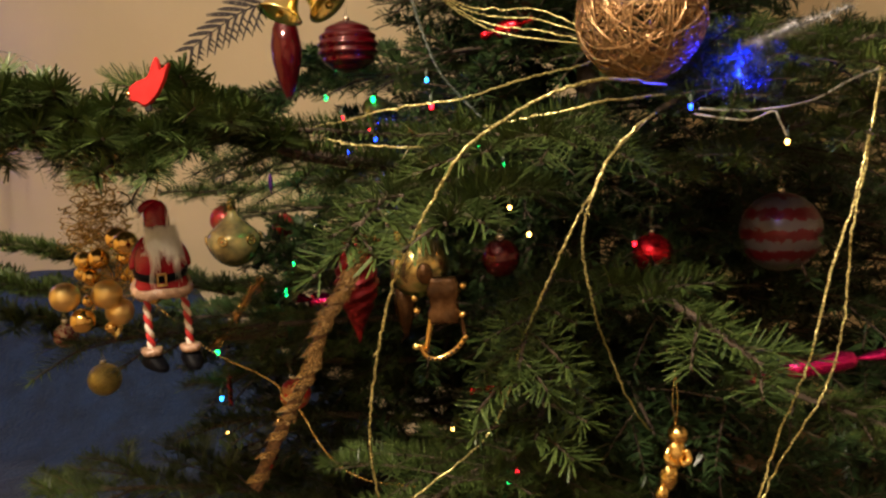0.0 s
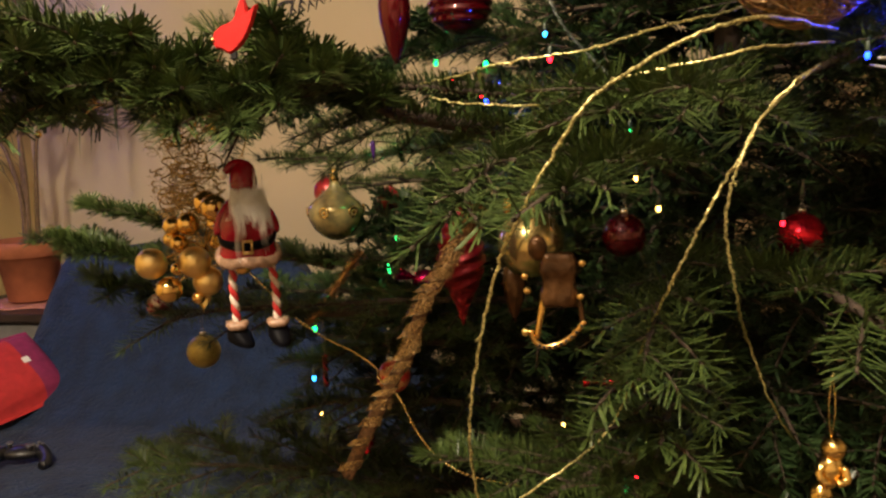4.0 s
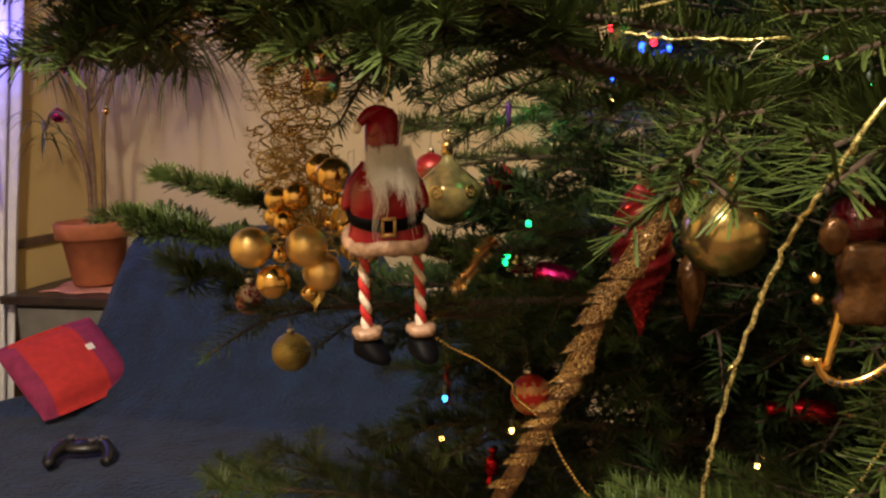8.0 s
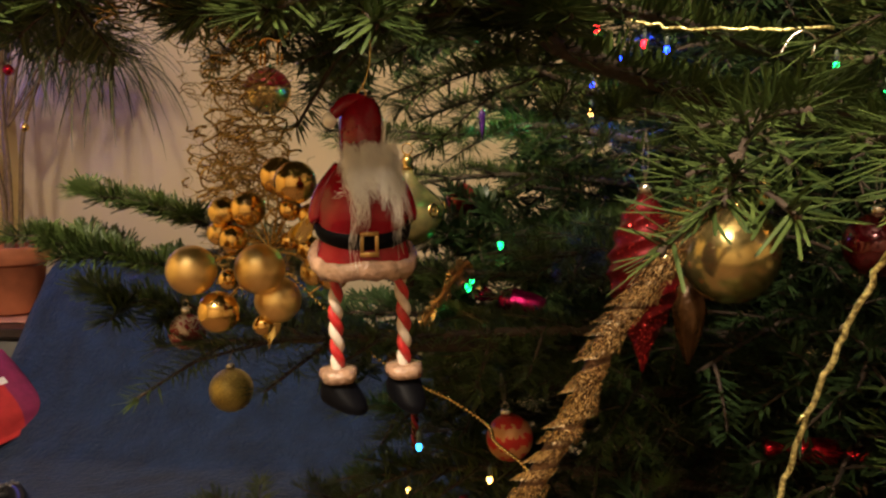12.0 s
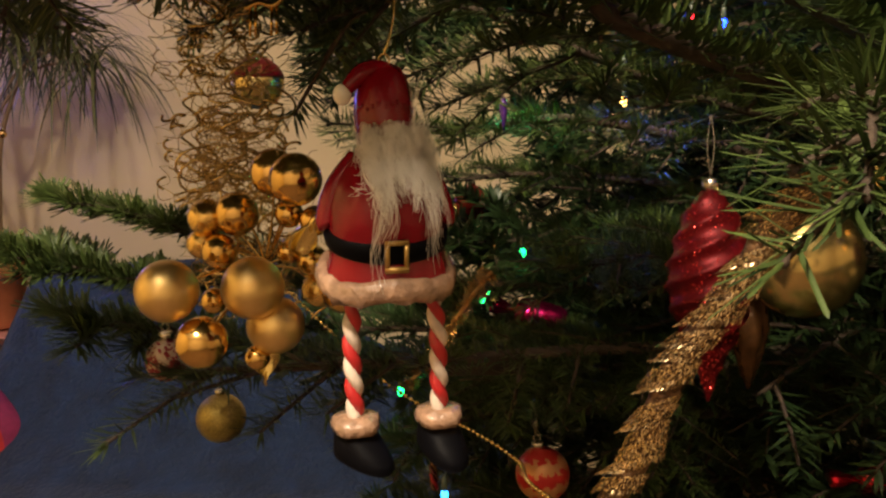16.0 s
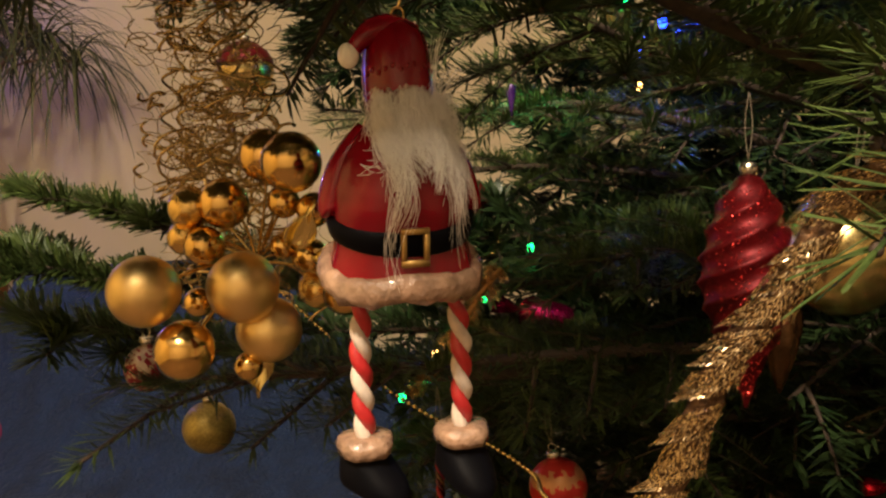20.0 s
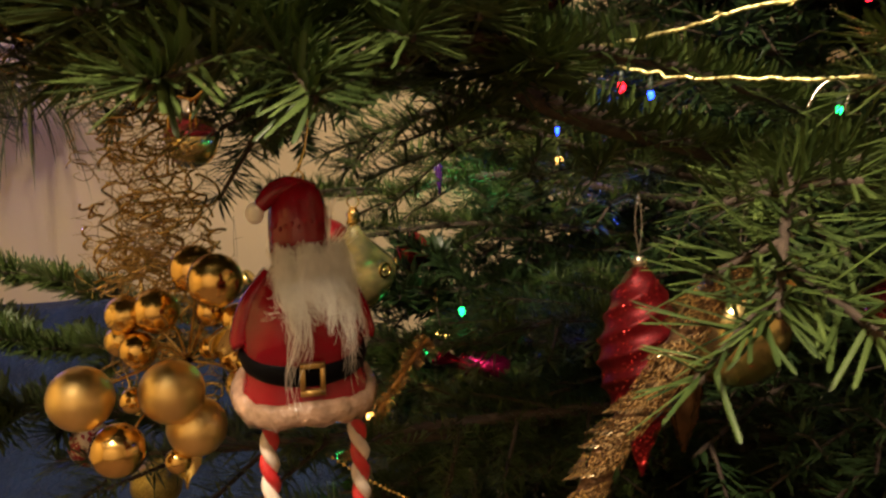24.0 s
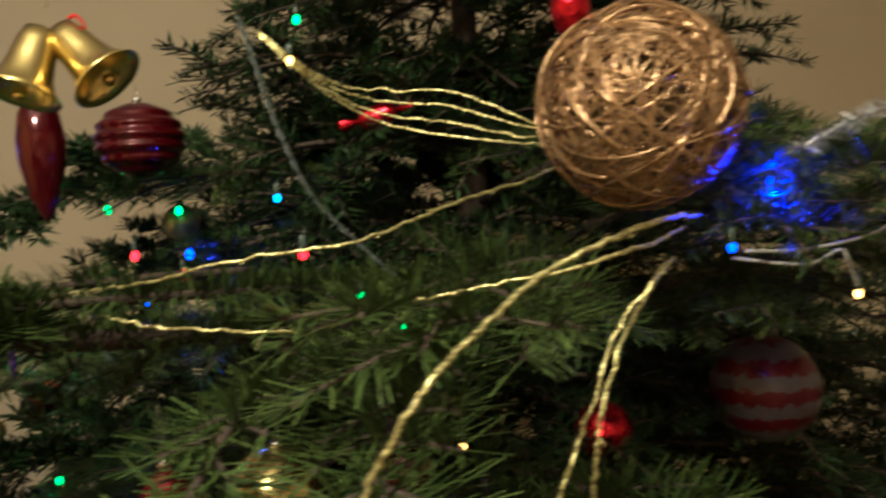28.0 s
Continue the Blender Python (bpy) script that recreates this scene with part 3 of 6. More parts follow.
def needle_mesh(name, base, d, up, length, width, fine, material):
    """All the needles of one spray: slim ridged blades, bent a little."""
    n = len(base)
    side = np.cross(d, up)
    side /= np.linalg.norm(side, axis=1)[:, None] + 1e-9
    nrm = np.cross(side, d)
    bend = rng.uniform(-0.10, 0.22, n)[:, None]
    L, W = length[:, None], width[:, None]
    if fine:
        def at(s, q, h):
            return base + d * L * s + nrm * (L * bend * s * s + W * h) + side * W * q
        rows = [at(0.0, -0.28, 0), at(0.0, 0.28, 0), at(0.18, -0.5, 0), at(0.18, 0, 0.28), at(0.18, 0.5, 0),
                at(0.93, -0.40, 0), at(0.93, 0, 0.20), at(0.93, 0.40, 0), at(1.0, 0, 0)]
        v = np.stack(rows, 1).reshape(-1, 3)
        f = np.array([(0, 3, 2), (0, 1, 3), (1, 4, 3), (2, 3, 6), (2, 6, 5), (3, 4, 7), (3, 7, 6), (5, 6, 8), (6, 7, 8)])
        k = 9
    else:
        def at(s, q, h):
            return base + d * L * s + nrm * (L * bend * s * s + W * h) + side * W * q
        rows = [at(0.0, 0, 0), at(0.3, -0.5, 0), at(0.3, 0.5, 0), at(0.75, 0, 0.25), at(1.0, 0, 0)]
        v = np.stack(rows, 1).reshape(-1, 3)
        f = np.array([(0, 2, 1), (1, 2, 3), (1, 3, 4), (3, 2, 4)])
        k = 5
    faces = (f[None] + (np.arange(n) * k)[:, None, None]).reshape(-1, 3)
    me = bpy.data.meshes.new(name)
    me.vertices.add(len(v))
    me.vertices.foreach_set("co", v.astype(np.float32).ravel())
    me.loops.add(len(faces) * 3)
    me.loops.foreach_set("vertex_index", faces.astype(np.int32).ravel())
    me.polygons.add(len(faces))
    me.polygons.foreach_set("loop_start", np.arange(0, len(faces) * 3, 3, dtype=np.int32))
    me.polygons.foreach_set("use_smooth", np.ones(len(faces), dtype=bool))
    me.materials.append(material)
    me.update(calc_edges=True)
    return me


def branch(pts, twigs=1.0, reach=0.30, density=1500, fine=False, bare=0.25, size=1.0, material=None, droop=0.0, flat=0.35, seed=0, label="", wide=1.0, start=None, thick=1.0):
    """A limb along pts with side twigs in a flat spray and needles all along them. reach: the longest side twig."""
    r = random.Random(seed * 7 + 3)
    line = glide(pts, 28)
    L = sum((b - a).length for a, b in zip(line[:-1], line[1:]))
    wood = Geo().tube(local(line, tree.location), lambda s: 0.0095 * thick * (1 - 0.78 * s) * size + 0.0008, 7)
    runs = [(line, bare, 1.0)]
    count = max(3, int(L / 0.042 * twigs))
    first = bare * 0.9 if start is None else start
    for i in range(count):
        s = first + (0.985 - first) * (i + r.uniform(0, 0.7)) / count
        j = min(int(s * 27), 26)
        p = line[j].lerp(line[j + 1], s * 27 - j)
        d = (line[j + 1] - line[j]).normalized()
        sgn = 1 if i % 2 else -1
        side = d.cross(Vector((0, 0, 1)))
        side = side.normalized() * sgn
        length = min(reach, (1 - s) * L * 0.62 + 0.055) * r.uniform(0.7, 1.1)
        lift = r.uniform(-flat, flat)
        w = (d * r.uniform(0.55, 0.85) + side * 0.85 + Vector((0, 0, lift - droop))).normalized()
        q = [p + w * length * t + d * (0.10 * length * t * t) + Vector((0, 0, -0.10 * length * t * t)) for t in (0, 0.25, 0.5, 0.75, 1.0)]
        q = glide(q, 9)
        wood.tube(local(q, tree.location), lambda t: 0.0017 * (1 - 0.6 * t) * size + 0.0005, 5)
        runs.append((q, 0.04, 1.0))
        if length > 0.10:
            for k in range(int(length / 0.038)):
                t = 0.25 + 0.68 * (k + r.random() * 0.5) / max(1, int(length / 0.038))
                a = q[min(int(t * 8), 7)]
                e = (q[8] - q[0]).normalized()
                sd = e.cross(Vector((0, 0, 1))).normalized() * (1 if k % 2 else -1)
                ln = min(0.09, (1 - t) * length * 0.7 + 0.03) * r.uniform(0.7, 1.1)
                w2 = (e * 0.8 + sd * 0.75 + Vector((0, 0, r.uniform(-flat, flat)))).normalized()
                z = glide([a + w2 * ln * u + Vector((0, 0, -0.08 * ln * u * u)) for u in (0, 0.5, 1.0)], 5)
                wood.tube(local(z, tree.location), lambda t: 0.0010 * (1 - 0.5 * t) + 0.0004, 4)
                runs.append((z, 0.02, 1.0))
    if fine:
        for run, _, _ in runs:
            e = run[-1] - tree.location
            wood.ball(e, 0.0017 * size, 0, 8, 6, 1.0, 1.0, 1.15)
    limb = part("branch", wood, M_BARK, tree, label)
    B, D, U, Ls = [], [], [], []
    for run, begin, _ in runs:
        a = np.array([tuple(p) for p in run])
        seg = np.linalg.norm(np.diff(a, axis=0), axis=1)
        cum = np.r_[0, np.cumsum(seg)]
        tot = cum[-1]
        n = int(tot * (1 - begin) * density)
        if n < 4:
            continue
        s = begin * tot + (1 - begin) * tot * rng.random(n)
        s[: n // 12] = tot * (1 - 0.05 * rng.random(n // 12))
        p = np.stack([np.interp(s, cum, a[:, c]) for c in range(3)], 1)
        j = np.clip(np.searchsorted(cum, s) - 1, 0, len(seg) - 1)
        d = (a[j + 1] - a[j]) / seg[j][:, None]
        up = np.tile([0, 0, 1.0], (n, 1))
        sd = np.cross(d, up)
        sd /= np.linalg.norm(sd, axis=1)[:, None] + 1e-9
        nu = np.cross(sd, d)
        # more needles to the sides and above than below
        th = rng.uniform(-1, 1, n)
        ang = np.sign(th) * (np.abs(th) ** 0.8) * 2.15
        out = sd * np.sin(ang)[:, None] + nu * np.cos(ang)[:, None]
        ahead = rng.uniform(0.45, 1.05, n) + np.clip((s / tot - 0.93) * 12, 0, 1.5)
        dd = out + d * ahead[:, None] + rng.normal(0, 0.10, (n, 3))
        dd /= np.linalg.norm(dd, axis=1)[:, None]
        B.append(p)
        D.append(dd)
        U.append(nu + 0.4 * out)
        Ls.append(rng.uniform(0.019, 0.030, n) * size * (0.75 + 0.25 * np.abs(np.sin(ang))) * np.clip(1.25 - 0.35 * s / tot, 0.8, 1.1))
    B, D, U, Ls = np.concatenate(B) - np.array(tree.location), np.concatenate(D), np.concatenate(U), np.concatenate(Ls)
    W = rng.uniform(0.0017, 0.0025, len(B)) * size * wide
    me = needle_mesh("needles", B, D, U, Ls, W, fine, material or M_NEEDLE)
    ob = new("needles", me)
    ob.parent = limb
    tagged(ob, kind="stuff")
    return limb


# limbs near the lens, each laid where it stands
NEAR = [
    ("long limb reaching out over the hanging doll", [(0.142, 1.434, 1.215), (-0.139, 1.044, 1.255), (-0.349, 0.884, 1.269), (-0.479, 0.844, 1.281), (-0.609, 0.854, 1.310)], 0.15, 1.08),
    ("limb under the long one", [(0.112, 1.435, 1.145), (-0.158, 1.195, 1.201), (-0.339, 1.064, 1.260), (-0.469, 1.024, 1.265)], 0.10, 1.0),
    ("low side limb with two tips", [(0.12, 1.46, 1.00), (-0.25, 1.33, 1.02), (-0.48, 1.26, 1.04), (-0.658, 1.220, 1.046), (-0.731, 1.210, 1.065), (-0.793, 1.200, 1.082)], 0.045, 1.04),
    ("upper side finger", [(-0.40, 1.29, 1.02), (-0.591, 1.250, 1.078), (-0.633, 1.230, 1.097), (-0.687, 1.215, 1.114), (-0.738, 1.200, 1.129)], 0.030, 1.04),
    ("lower side finger", [(-0.30, 1.20, 0.97), (-0.42, 1.14, 0.985), (-0.570, 1.080, 1.027), (-0.619, 1.040, 1.042)], 0.036, 1.04),
    ("limb that carries the gold balls", [(0.120, 1.403, 0.933), (-0.180, 1.224, 0.982), (-0.380, 1.094, 1.001), (-0.551, 1.034, 1.006)], 0.08, 1.0),
    ("limb between the felt bird and the onion", [(0.10, 1.40, 1.17), (-0.207, 1.040, 1.229), (-0.245, 0.990, 1.250), (-0.276, 0.950, 1.269), (-0.302, 0.910, 1.287), (-0.321, 0.880, 1.298)], 0.060, 1.25),
    ("spray pointing down to the lens", [(0.162, 1.408, 1.094), (0.031, 1.149, 1.180), (-0.086, 0.990, 1.190), (-0.125, 0.901, 1.172), (-0.150, 0.836, 1.135)], 0.040, 1.5),
    ("spray pointing to the lens", [(0.173, 1.415, 1.106), (0.092, 1.215, 1.166), (0.012, 1.005, 1.180), (-0.030, 0.870, 1.176), (-0.046, 0.765, 1.164)], 0.055, 1.5),
    ("spray pointing to the lens, lower", [(0.173, 1.415, 1.02), (0.10, 1.15, 1.05), (0.045, 0.96, 1.03), (0.020, 0.86, 0.99)], 0.06, 1.4),
    ("low spray beside the gold figure", [(0.212, 1.405, 0.989), (0.190, 1.175, 1.027), (0.215, 0.985, 1.037), (0.285, 0.845, 0.985)], 0.085, 1.45),
    ("low spray, lower", [(0.20, 1.40, 0.86), (0.10, 1.15, 0.92), (0.065, 1.00, 0.935), (0.040, 0.90, 0.905)], 0.07, 1.45),
    ("upper front limb", [(0.182, 1.415, 1.206), (0.131, 1.164, 1.248), (0.061, 0.994, 1.252), (-0.008, 0.864, 1.225)], 0.11, 1.35),
    ("limb beside the blue light", [(0.228, 1.424, 1.230), (0.305, 1.173, 1.300), (0.363, 1.003, 1.320), (0.482, 0.882, 1.341)], 0.20, 1.0),
    ("low limb over the throw", [(0.10, 1.42, 0.72), (-0.18, 1.25, 0.82), (-0.30, 1.18, 0.85), (-0.41, 1.14, 0.852)], 0.09, 1.0),
    ("lowest limb over the throw", [(0.100, 1.425, 0.583), (-0.250, 1.255, 0.682), (-0.450, 1.185, 0.742), (-0.660, 1.125, 0.766)], 0.15, 1.0),
    ("inner limb with the green light", [(0.120, 1.503, 1.103), (-0.100, 1.423, 1.163), (-0.250, 1.343, 1.192), (-0.360, 1.283, 1.182), (-0.436, 1.265, 1.180)], 0.10, 0.95),
    ("inner limb", [(0.120, 1.543, 1.053), (-0.120, 1.553, 1.113), (-0.300, 1.523, 1.133), (-0.440, 1.483, 1.123)], 0.10, 0.95),
    ("upper limb under the bells", [(0.139, 1.586, 1.314), (-0.014, 1.556, 1.368), (-0.134, 1.537, 1.373), (-0.234, 1.528, 1.359)], 0.10, 1.0),
    ("lower front limb", [(0.196, 1.398, 0.706), (0.075, 1.118, 0.803), (-0.025, 0.997, 0.831), (-0.105, 0.897, 0.819)], 0.15, 1.0),
    ("second limb beside the blue light", [(0.249, 1.424, 1.150), (0.346, 1.173, 1.220), (0.415, 1.043, 1.246), (0.564, 0.942, 1.258)], 0.20, 1.0),
    ("limb behind the woven ball", [(0.207, 1.464, 1.315), (0.225, 1.224, 1.347), (0.264, 1.084, 1.347), (0.315, 0.994, 1.332)], 0.18, 1.0),
    ("inner low limb", [(0.120, 1.464, 0.863), (-0.100, 1.364, 0.923), (-0.240, 1.304, 0.942), (-0.360, 1.274, 0.937)], 0.18, 1.0),
    ("inner middle limb", [(0.120, 1.463, 0.983), (-0.060, 1.323, 1.042), (-0.170, 1.253, 1.062), (-0.260, 1.203, 1.057)], 0.14, 1.0),
    ("right low limb", [(0.255, 1.426, 0.810), (0.352, 1.175, 0.880), (0.421, 1.005, 0.891), (0.491, 0.874, 0.881)], 0.09, 1.0),
    ("drooping twig over the doll", [(-0.100, 1.142, 1.264), (-0.221, 1.043, 1.269), (-0.317, 0.968, 1.258), (-0.362, 0.958, 1.244), (-0.391, 0.955, 1.229)], 0.07, 1.0),
    ("deep limb", [(0.05, 1.60, 0.90), (-0.20, 1.54, 0.925), (-0.40, 1.47, 0.945), (-0.56, 1.42, 0.955)], 0.12, 1.1),
    ("deep limb", [(0.05, 1.60, 0.99), (-0.15, 1.56, 1.03), (-0.30, 1.52, 1.05), (-0.40, 1.49, 1.045)], 0.12, 1.1),
    ("inner limb", [(-0.02, 1.42, 0.86), (-0.25, 1.30, 0.90), (-0.35, 1.25, 0.905), (-0.42, 1.22, 0.89)], 0.07, 1.0),
    ("deep limb", [(0.091, 1.566, 0.954), (-0.111, 1.589, 0.945), (-0.296, 1.592, 0.932), (-0.413, 1.545, 0.930)], 0.14, 1.25),
    ("deep limb", [(0.090, 1.557, 0.870), (-0.115, 1.559, 0.866), (-0.296, 1.533, 0.855), (-0.400, 1.487, 0.852)], 0.14, 1.25),
    ("deep limb", [(0.111, 1.659, 1.299), (-0.063, 1.688, 1.310), (-0.191, 1.719, 1.296), (-0.300, 1.720, 1.269)], 0.10, 1.25),
    ("deep limb", [(0.129, 1.703, 1.213), (-0.064, 1.678, 1.225), (-0.215, 1.707, 1.216), (-0.315, 1.688, 1.189)], 0.14, 1.25),
    ("deep limb", [(0.110, 1.639, 1.122), (-0.064, 1.666, 1.125), (-0.217, 1.665, 1.120), (-0.325, 1.646, 1.100)], 0.14, 1.25),
    ("deep limb", [(0.091, 1.575, 1.031), (-0.111, 1.598, 1.030), (-0.296, 1.603, 1.023), (-0.369, 1.562, 1.021)], 0.14, 1.25),
    ("deep limb", [(0.053, 1.714, 1.400), (-0.255, 1.671, 1.391), (-0.456, 1.639, 1.348), (-0.595, 1.617, 1.321)], 0.14, 1.25),
    ("deep limb", [(0.205, 1.545, 1.44), (0.300, 1.640, 1.495), (0.390, 1.700, 1.520), (0.480, 1.740, 1.530)], 0.14, 1.25),
    ("deep limb", [(0.190, 1.555, 1.45), (0.150, 1.650, 1.480), (0.090, 1.710, 1.475), (0.010, 1.750, 1.450)], 0.14, 1.25),
    ("deep limb", [(0.210, 1.555, 1.35), (0.310, 1.650, 1.390), (0.400, 1.710, 1.405), (0.490, 1.750, 1.400)], 0.14, 1.25),
    ("deep limb", [(0.200, 1.560, 1.33), (0.190, 1.650, 1.365), (0.150, 1.710, 1.370), (0.080, 1.750, 1.350)], 0.14, 1.25),
]
for i, (lab, pts, reach, size) in enumerate(NEAR):
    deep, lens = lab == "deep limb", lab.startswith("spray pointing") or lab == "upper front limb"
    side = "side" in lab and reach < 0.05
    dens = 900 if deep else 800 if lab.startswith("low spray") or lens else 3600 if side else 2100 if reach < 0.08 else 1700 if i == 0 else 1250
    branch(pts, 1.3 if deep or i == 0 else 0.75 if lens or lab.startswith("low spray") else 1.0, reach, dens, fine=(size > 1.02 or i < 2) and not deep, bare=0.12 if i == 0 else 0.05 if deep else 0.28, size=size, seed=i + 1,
           flat=0.8 if deep else 0.45 if i < 2 else 0.35, droop=0.06 if i == 0 else 0.2 if i == 1 else 0.0, wide=2.6 if deep else 0.72 if lens else 0.9, material=M_NEEDLE_SHADE if deep else None, start=0.42 if i == 0 else None, thick=0.35 if i < 2 or lens or lab.startswith("drooping") else 0.7)

# whorls that fill the rest of the tree
r0 = random.Random(23)
n = 0
for lev in range(16):
    z = 0.46 + 0.108 * lev
    full = 0.98 * (2.45 - z) / 1.75
    ring = 12 if 0.7 < z < 1.9 else 8
    for k in range(ring):
        a = 2 * math.pi * (k + 0.5 * (lev % 2)) / ring + r0.uniform(-0.25, 0.25)
        d = Vector((math.cos(a), math.sin(a), 0))
        front = max(0.0, -d.y)
        left = max(0.0, -d.x)
        L = full * r0.uniform(0.85, 1.05) * (1 - (0.62 if 1.2 < z < 1.62 else 0.50 if z < 1.5 else 0.05) * front) * (1 - (0.34 if 1.06 < z < 1.5 else 0.22) * left)
        if L < 0.14:
            continue
        p0 = TRUNK + Vector((0, 0, z - 0.05))
        pts = [p0 + d * L * t + Vector((0, 0, 0.10 * L * math.sin(t * 2.6) - 0.02 * t)) for t in (0.03, 0.35, 0.7, 1.0)]
        back = d.y > 0.45
        branch(pts, 0.7 if back else 0.9, 0.26 if z > 1.1 else 0.22, 220 if back else 470, bare=0.08, size=1.08, material=M_NEEDLE_SHADE, flat=0.7, seed=100 + n, wide=2.4 if back else 1.9, thick=0.5)
        n += 1

# ---------------------------------------------------------------- ornaments


def loop_thread(parent, top, length, tint=None):
    """A thin double thread from a cap up to its twig."""
    g = Geo()
    for s in (-1, 1):
        g.tube(glide([(0, 0, top), (0.0022 * s, 0, top + length * 0.5), (0, 0, top + length)], 8), 0.00035, 4)
    return part("thread", g, tint or M_THREAD, parent)


def bauble(at, r, material, label, hang=0.035, sz=1.0, cap=M_CAP, group="", rib=None, tilt=0.0):
    ob = thing("bauble", at, label, "bauble", group)
    ob.rotation_euler = (radians(tilt * 0.3), radians(tilt), 0)
    rings = 48 if rib else 22
    prof = [(max(1e-5, r * math.sin(math.pi * j / rings)), -r * sz * math.cos(math.pi * j / rings)) for j in range(rings + 1)]
    part("ball", Geo().lathe(prof, 36, rib=rib), material, ob)
    c = r * sz
    part("cap", Geo().lathe([(0.0050, c - 0.002), (0.0052, c + 0.004), (0.0046, c + 0.0055), (0.001, c + 0.006)], 14, rib=lambda a, z: 1 + 0.06 * math.cos(a * 12)), cap, ob, "crimped metal cap")
    part("ring", Geo().tube([(0.003 * math.cos(t), 0, c + 0.0085 + 0.003 * math.sin(t)) for t in [i * math.pi / 6 for i in range(13)]], 0.0004, 5), cap, ob)
    if hang:
        loop_thread(ob, c + 0.011, hang)
    return ob


# --- hanging doll with a white beard: one plain mesh
def hanging_doll():
    g = Geo()
    # egg shaped body with a short flared skirt
    egg = [(0.004, 0.036), (0.014, 0.032), (0.0215, 0.0245), (0.0270, 0.0150), (0.0300, 0.0050), (0.0302, -0.0030), (0.0285, -0.0100), (0.0278, -0.0150), (0.0284, -0.0200), (0.0305, -0.0260), (0.0310, -0.0285), (0.004, -0.0290)]
    zz = np.linspace(0.036, -0.0285, 26)
    ez = [z for _, z in egg][:-1]
    er = [q for q, _ in egg][:-1]
    prof = [(float(np.interp(-z, [-q for q in ez], er)), float(z)) for z in zz] + [(0.004, -0.0290)]
    g.lathe(prof, 40, (0, 0, 0), 0, 1.0, 0.84, rib=lambda a, z: 1 + 0.018 * math.sin(2 * a + z * 60) + 0.012 * math.sin(5 * a - z * 120))
    # belt that sags towards the front
    vs, seg = [], 48
    for i in range(seg):
        a = 2 * math.pi * i / seg
        sag = 0.0045 * math.sin(a)
        for dr, dz in ((-0.0012, 0.0048), (0.0012, 0.0040), (0.0016, 0.0), (0.0012, -0.0040), (-0.0012, -0.0048)):
            z = -0.0105 + dz + sag
            q = float(np.interp(-z, [-p for p in ez], er)) + dr
            vs.append((q * math.cos(a), q * 0.84 * math.sin(a), z))
    g.add(vs, [(i * 5 + j, ((i + 1) % seg) * 5 + j, ((i + 1) % seg) * 5 + j + 1, i * 5 + j + 1) for i in range(seg) for j in range(4)], 1)
    yb, zb = -0.0262, -0.0152
    for x0, x1, z0, z1 in ((-0.0054, 0.0054, -0.0066, -0.0046), (-0.0054, 0.0054, 0.0046, 0.0066), (-0.0054, -0.0034, -0.0046, 0.0046), (0.0034, 0.0054, -0.0046, 0.0046)):
        g.box((x0, yb - 0.0012, zb + z0), (x1, yb + 0.0014, zb + z1), 2)
    # lumpy glossy hem
    vs = []
    seg, rings = 48, 10
    for i in range(seg):
        a = 2 * math.pi * i / seg
        for j in range(rings):
            b = 2 * math.pi * j / rings
            q = 0.0052 * (1 + 0.30 * noise.noise(Vector((math.cos(a) * 7, math.sin(a) * 7, j * 0.7))))
            rr = 0.0302 + q * 0.85 * math.cos(b)
            vs.append((rr * math.cos(a), rr * 0.86 * math.sin(a), -0.0275 + 0.0015 * math.sin(a * 3) + 0.0030 * math.sin(a) + q * 0.95 * math.sin(b)))
    g.add(vs, [(i * rings + j, ((i + 1) % seg) * rings + j, ((i + 1) % seg) * rings + (j + 1) % rings, i * rings + (j + 1) % rings) for i in range(seg) for j in range(rings)], 3)
    # short arms melting into the body
    for s in (-1, 1):
        g.tube(glide([(0.015 * s, 0.002, 0.026), (0.0255 * s, 0.000, 0.013), (0.0290 * s, -0.002, -0.001), (0.0285 * s, -0.005, -0.0055)], 14), lambda t: 0.0062 + 0.0012 * math.sin(t * 3) - 0.0020 * t, 16, 0)
    # head, face and hat folded over to one side
    g.ball((0, -0.001, 0.0400), 0.0150, 4, 24, 14)
    tip = Euler((radians(-13), radians(-3), 0)).to_matrix()
    g.lathe([(0.0145, -0.016), (0.0162, -0.008), (0.0164, 0.002), (0.0158, 0.010), (0.0140, 0.0175), (0.0100, 0.0225), (0.0040, 0.0245), (0.0005, 0.0248)], 28, (0, 0.001, 0.0455), 0, turn=tip, rib=lambda a, z: 1 + 0.02 * math.sin(3 * a + z * 150))
    g.tube(glide([(0.006, 0.002, 0.0620), (-0.003, 0.001, 0.0660), (-0.012, -0.001, 0.0655), (-0.0185, -0.002, 0.0610), (-0.0215, -0.002, 0.0575)], 16), lambda t: 0.0072 - 0.0042 * t, 14, 0)
    g.ball((-0.0232, -0.002, 0.0560), 0.0050, 5, 14, 10)
    for i in range(12):
        a = -2.75 + 0.21 * i
        g.ball(Vector((0, 0.001, 0.0455)) + tip @ Vector((0.0160 * math.cos(a), 0.0160 * math.sin(a), 0.0030 + 0.0010 * math.sin(i * 2.1))), 0.0012, 0, 8, 6)
    # hanging eye
    g.tube([(0.003 * math.cos(t), 0, 0.0715 + 0.003 * math.sin(t)) for t in [i * math.pi / 6 for i in range(13)]], 0.0006, 5, 2)
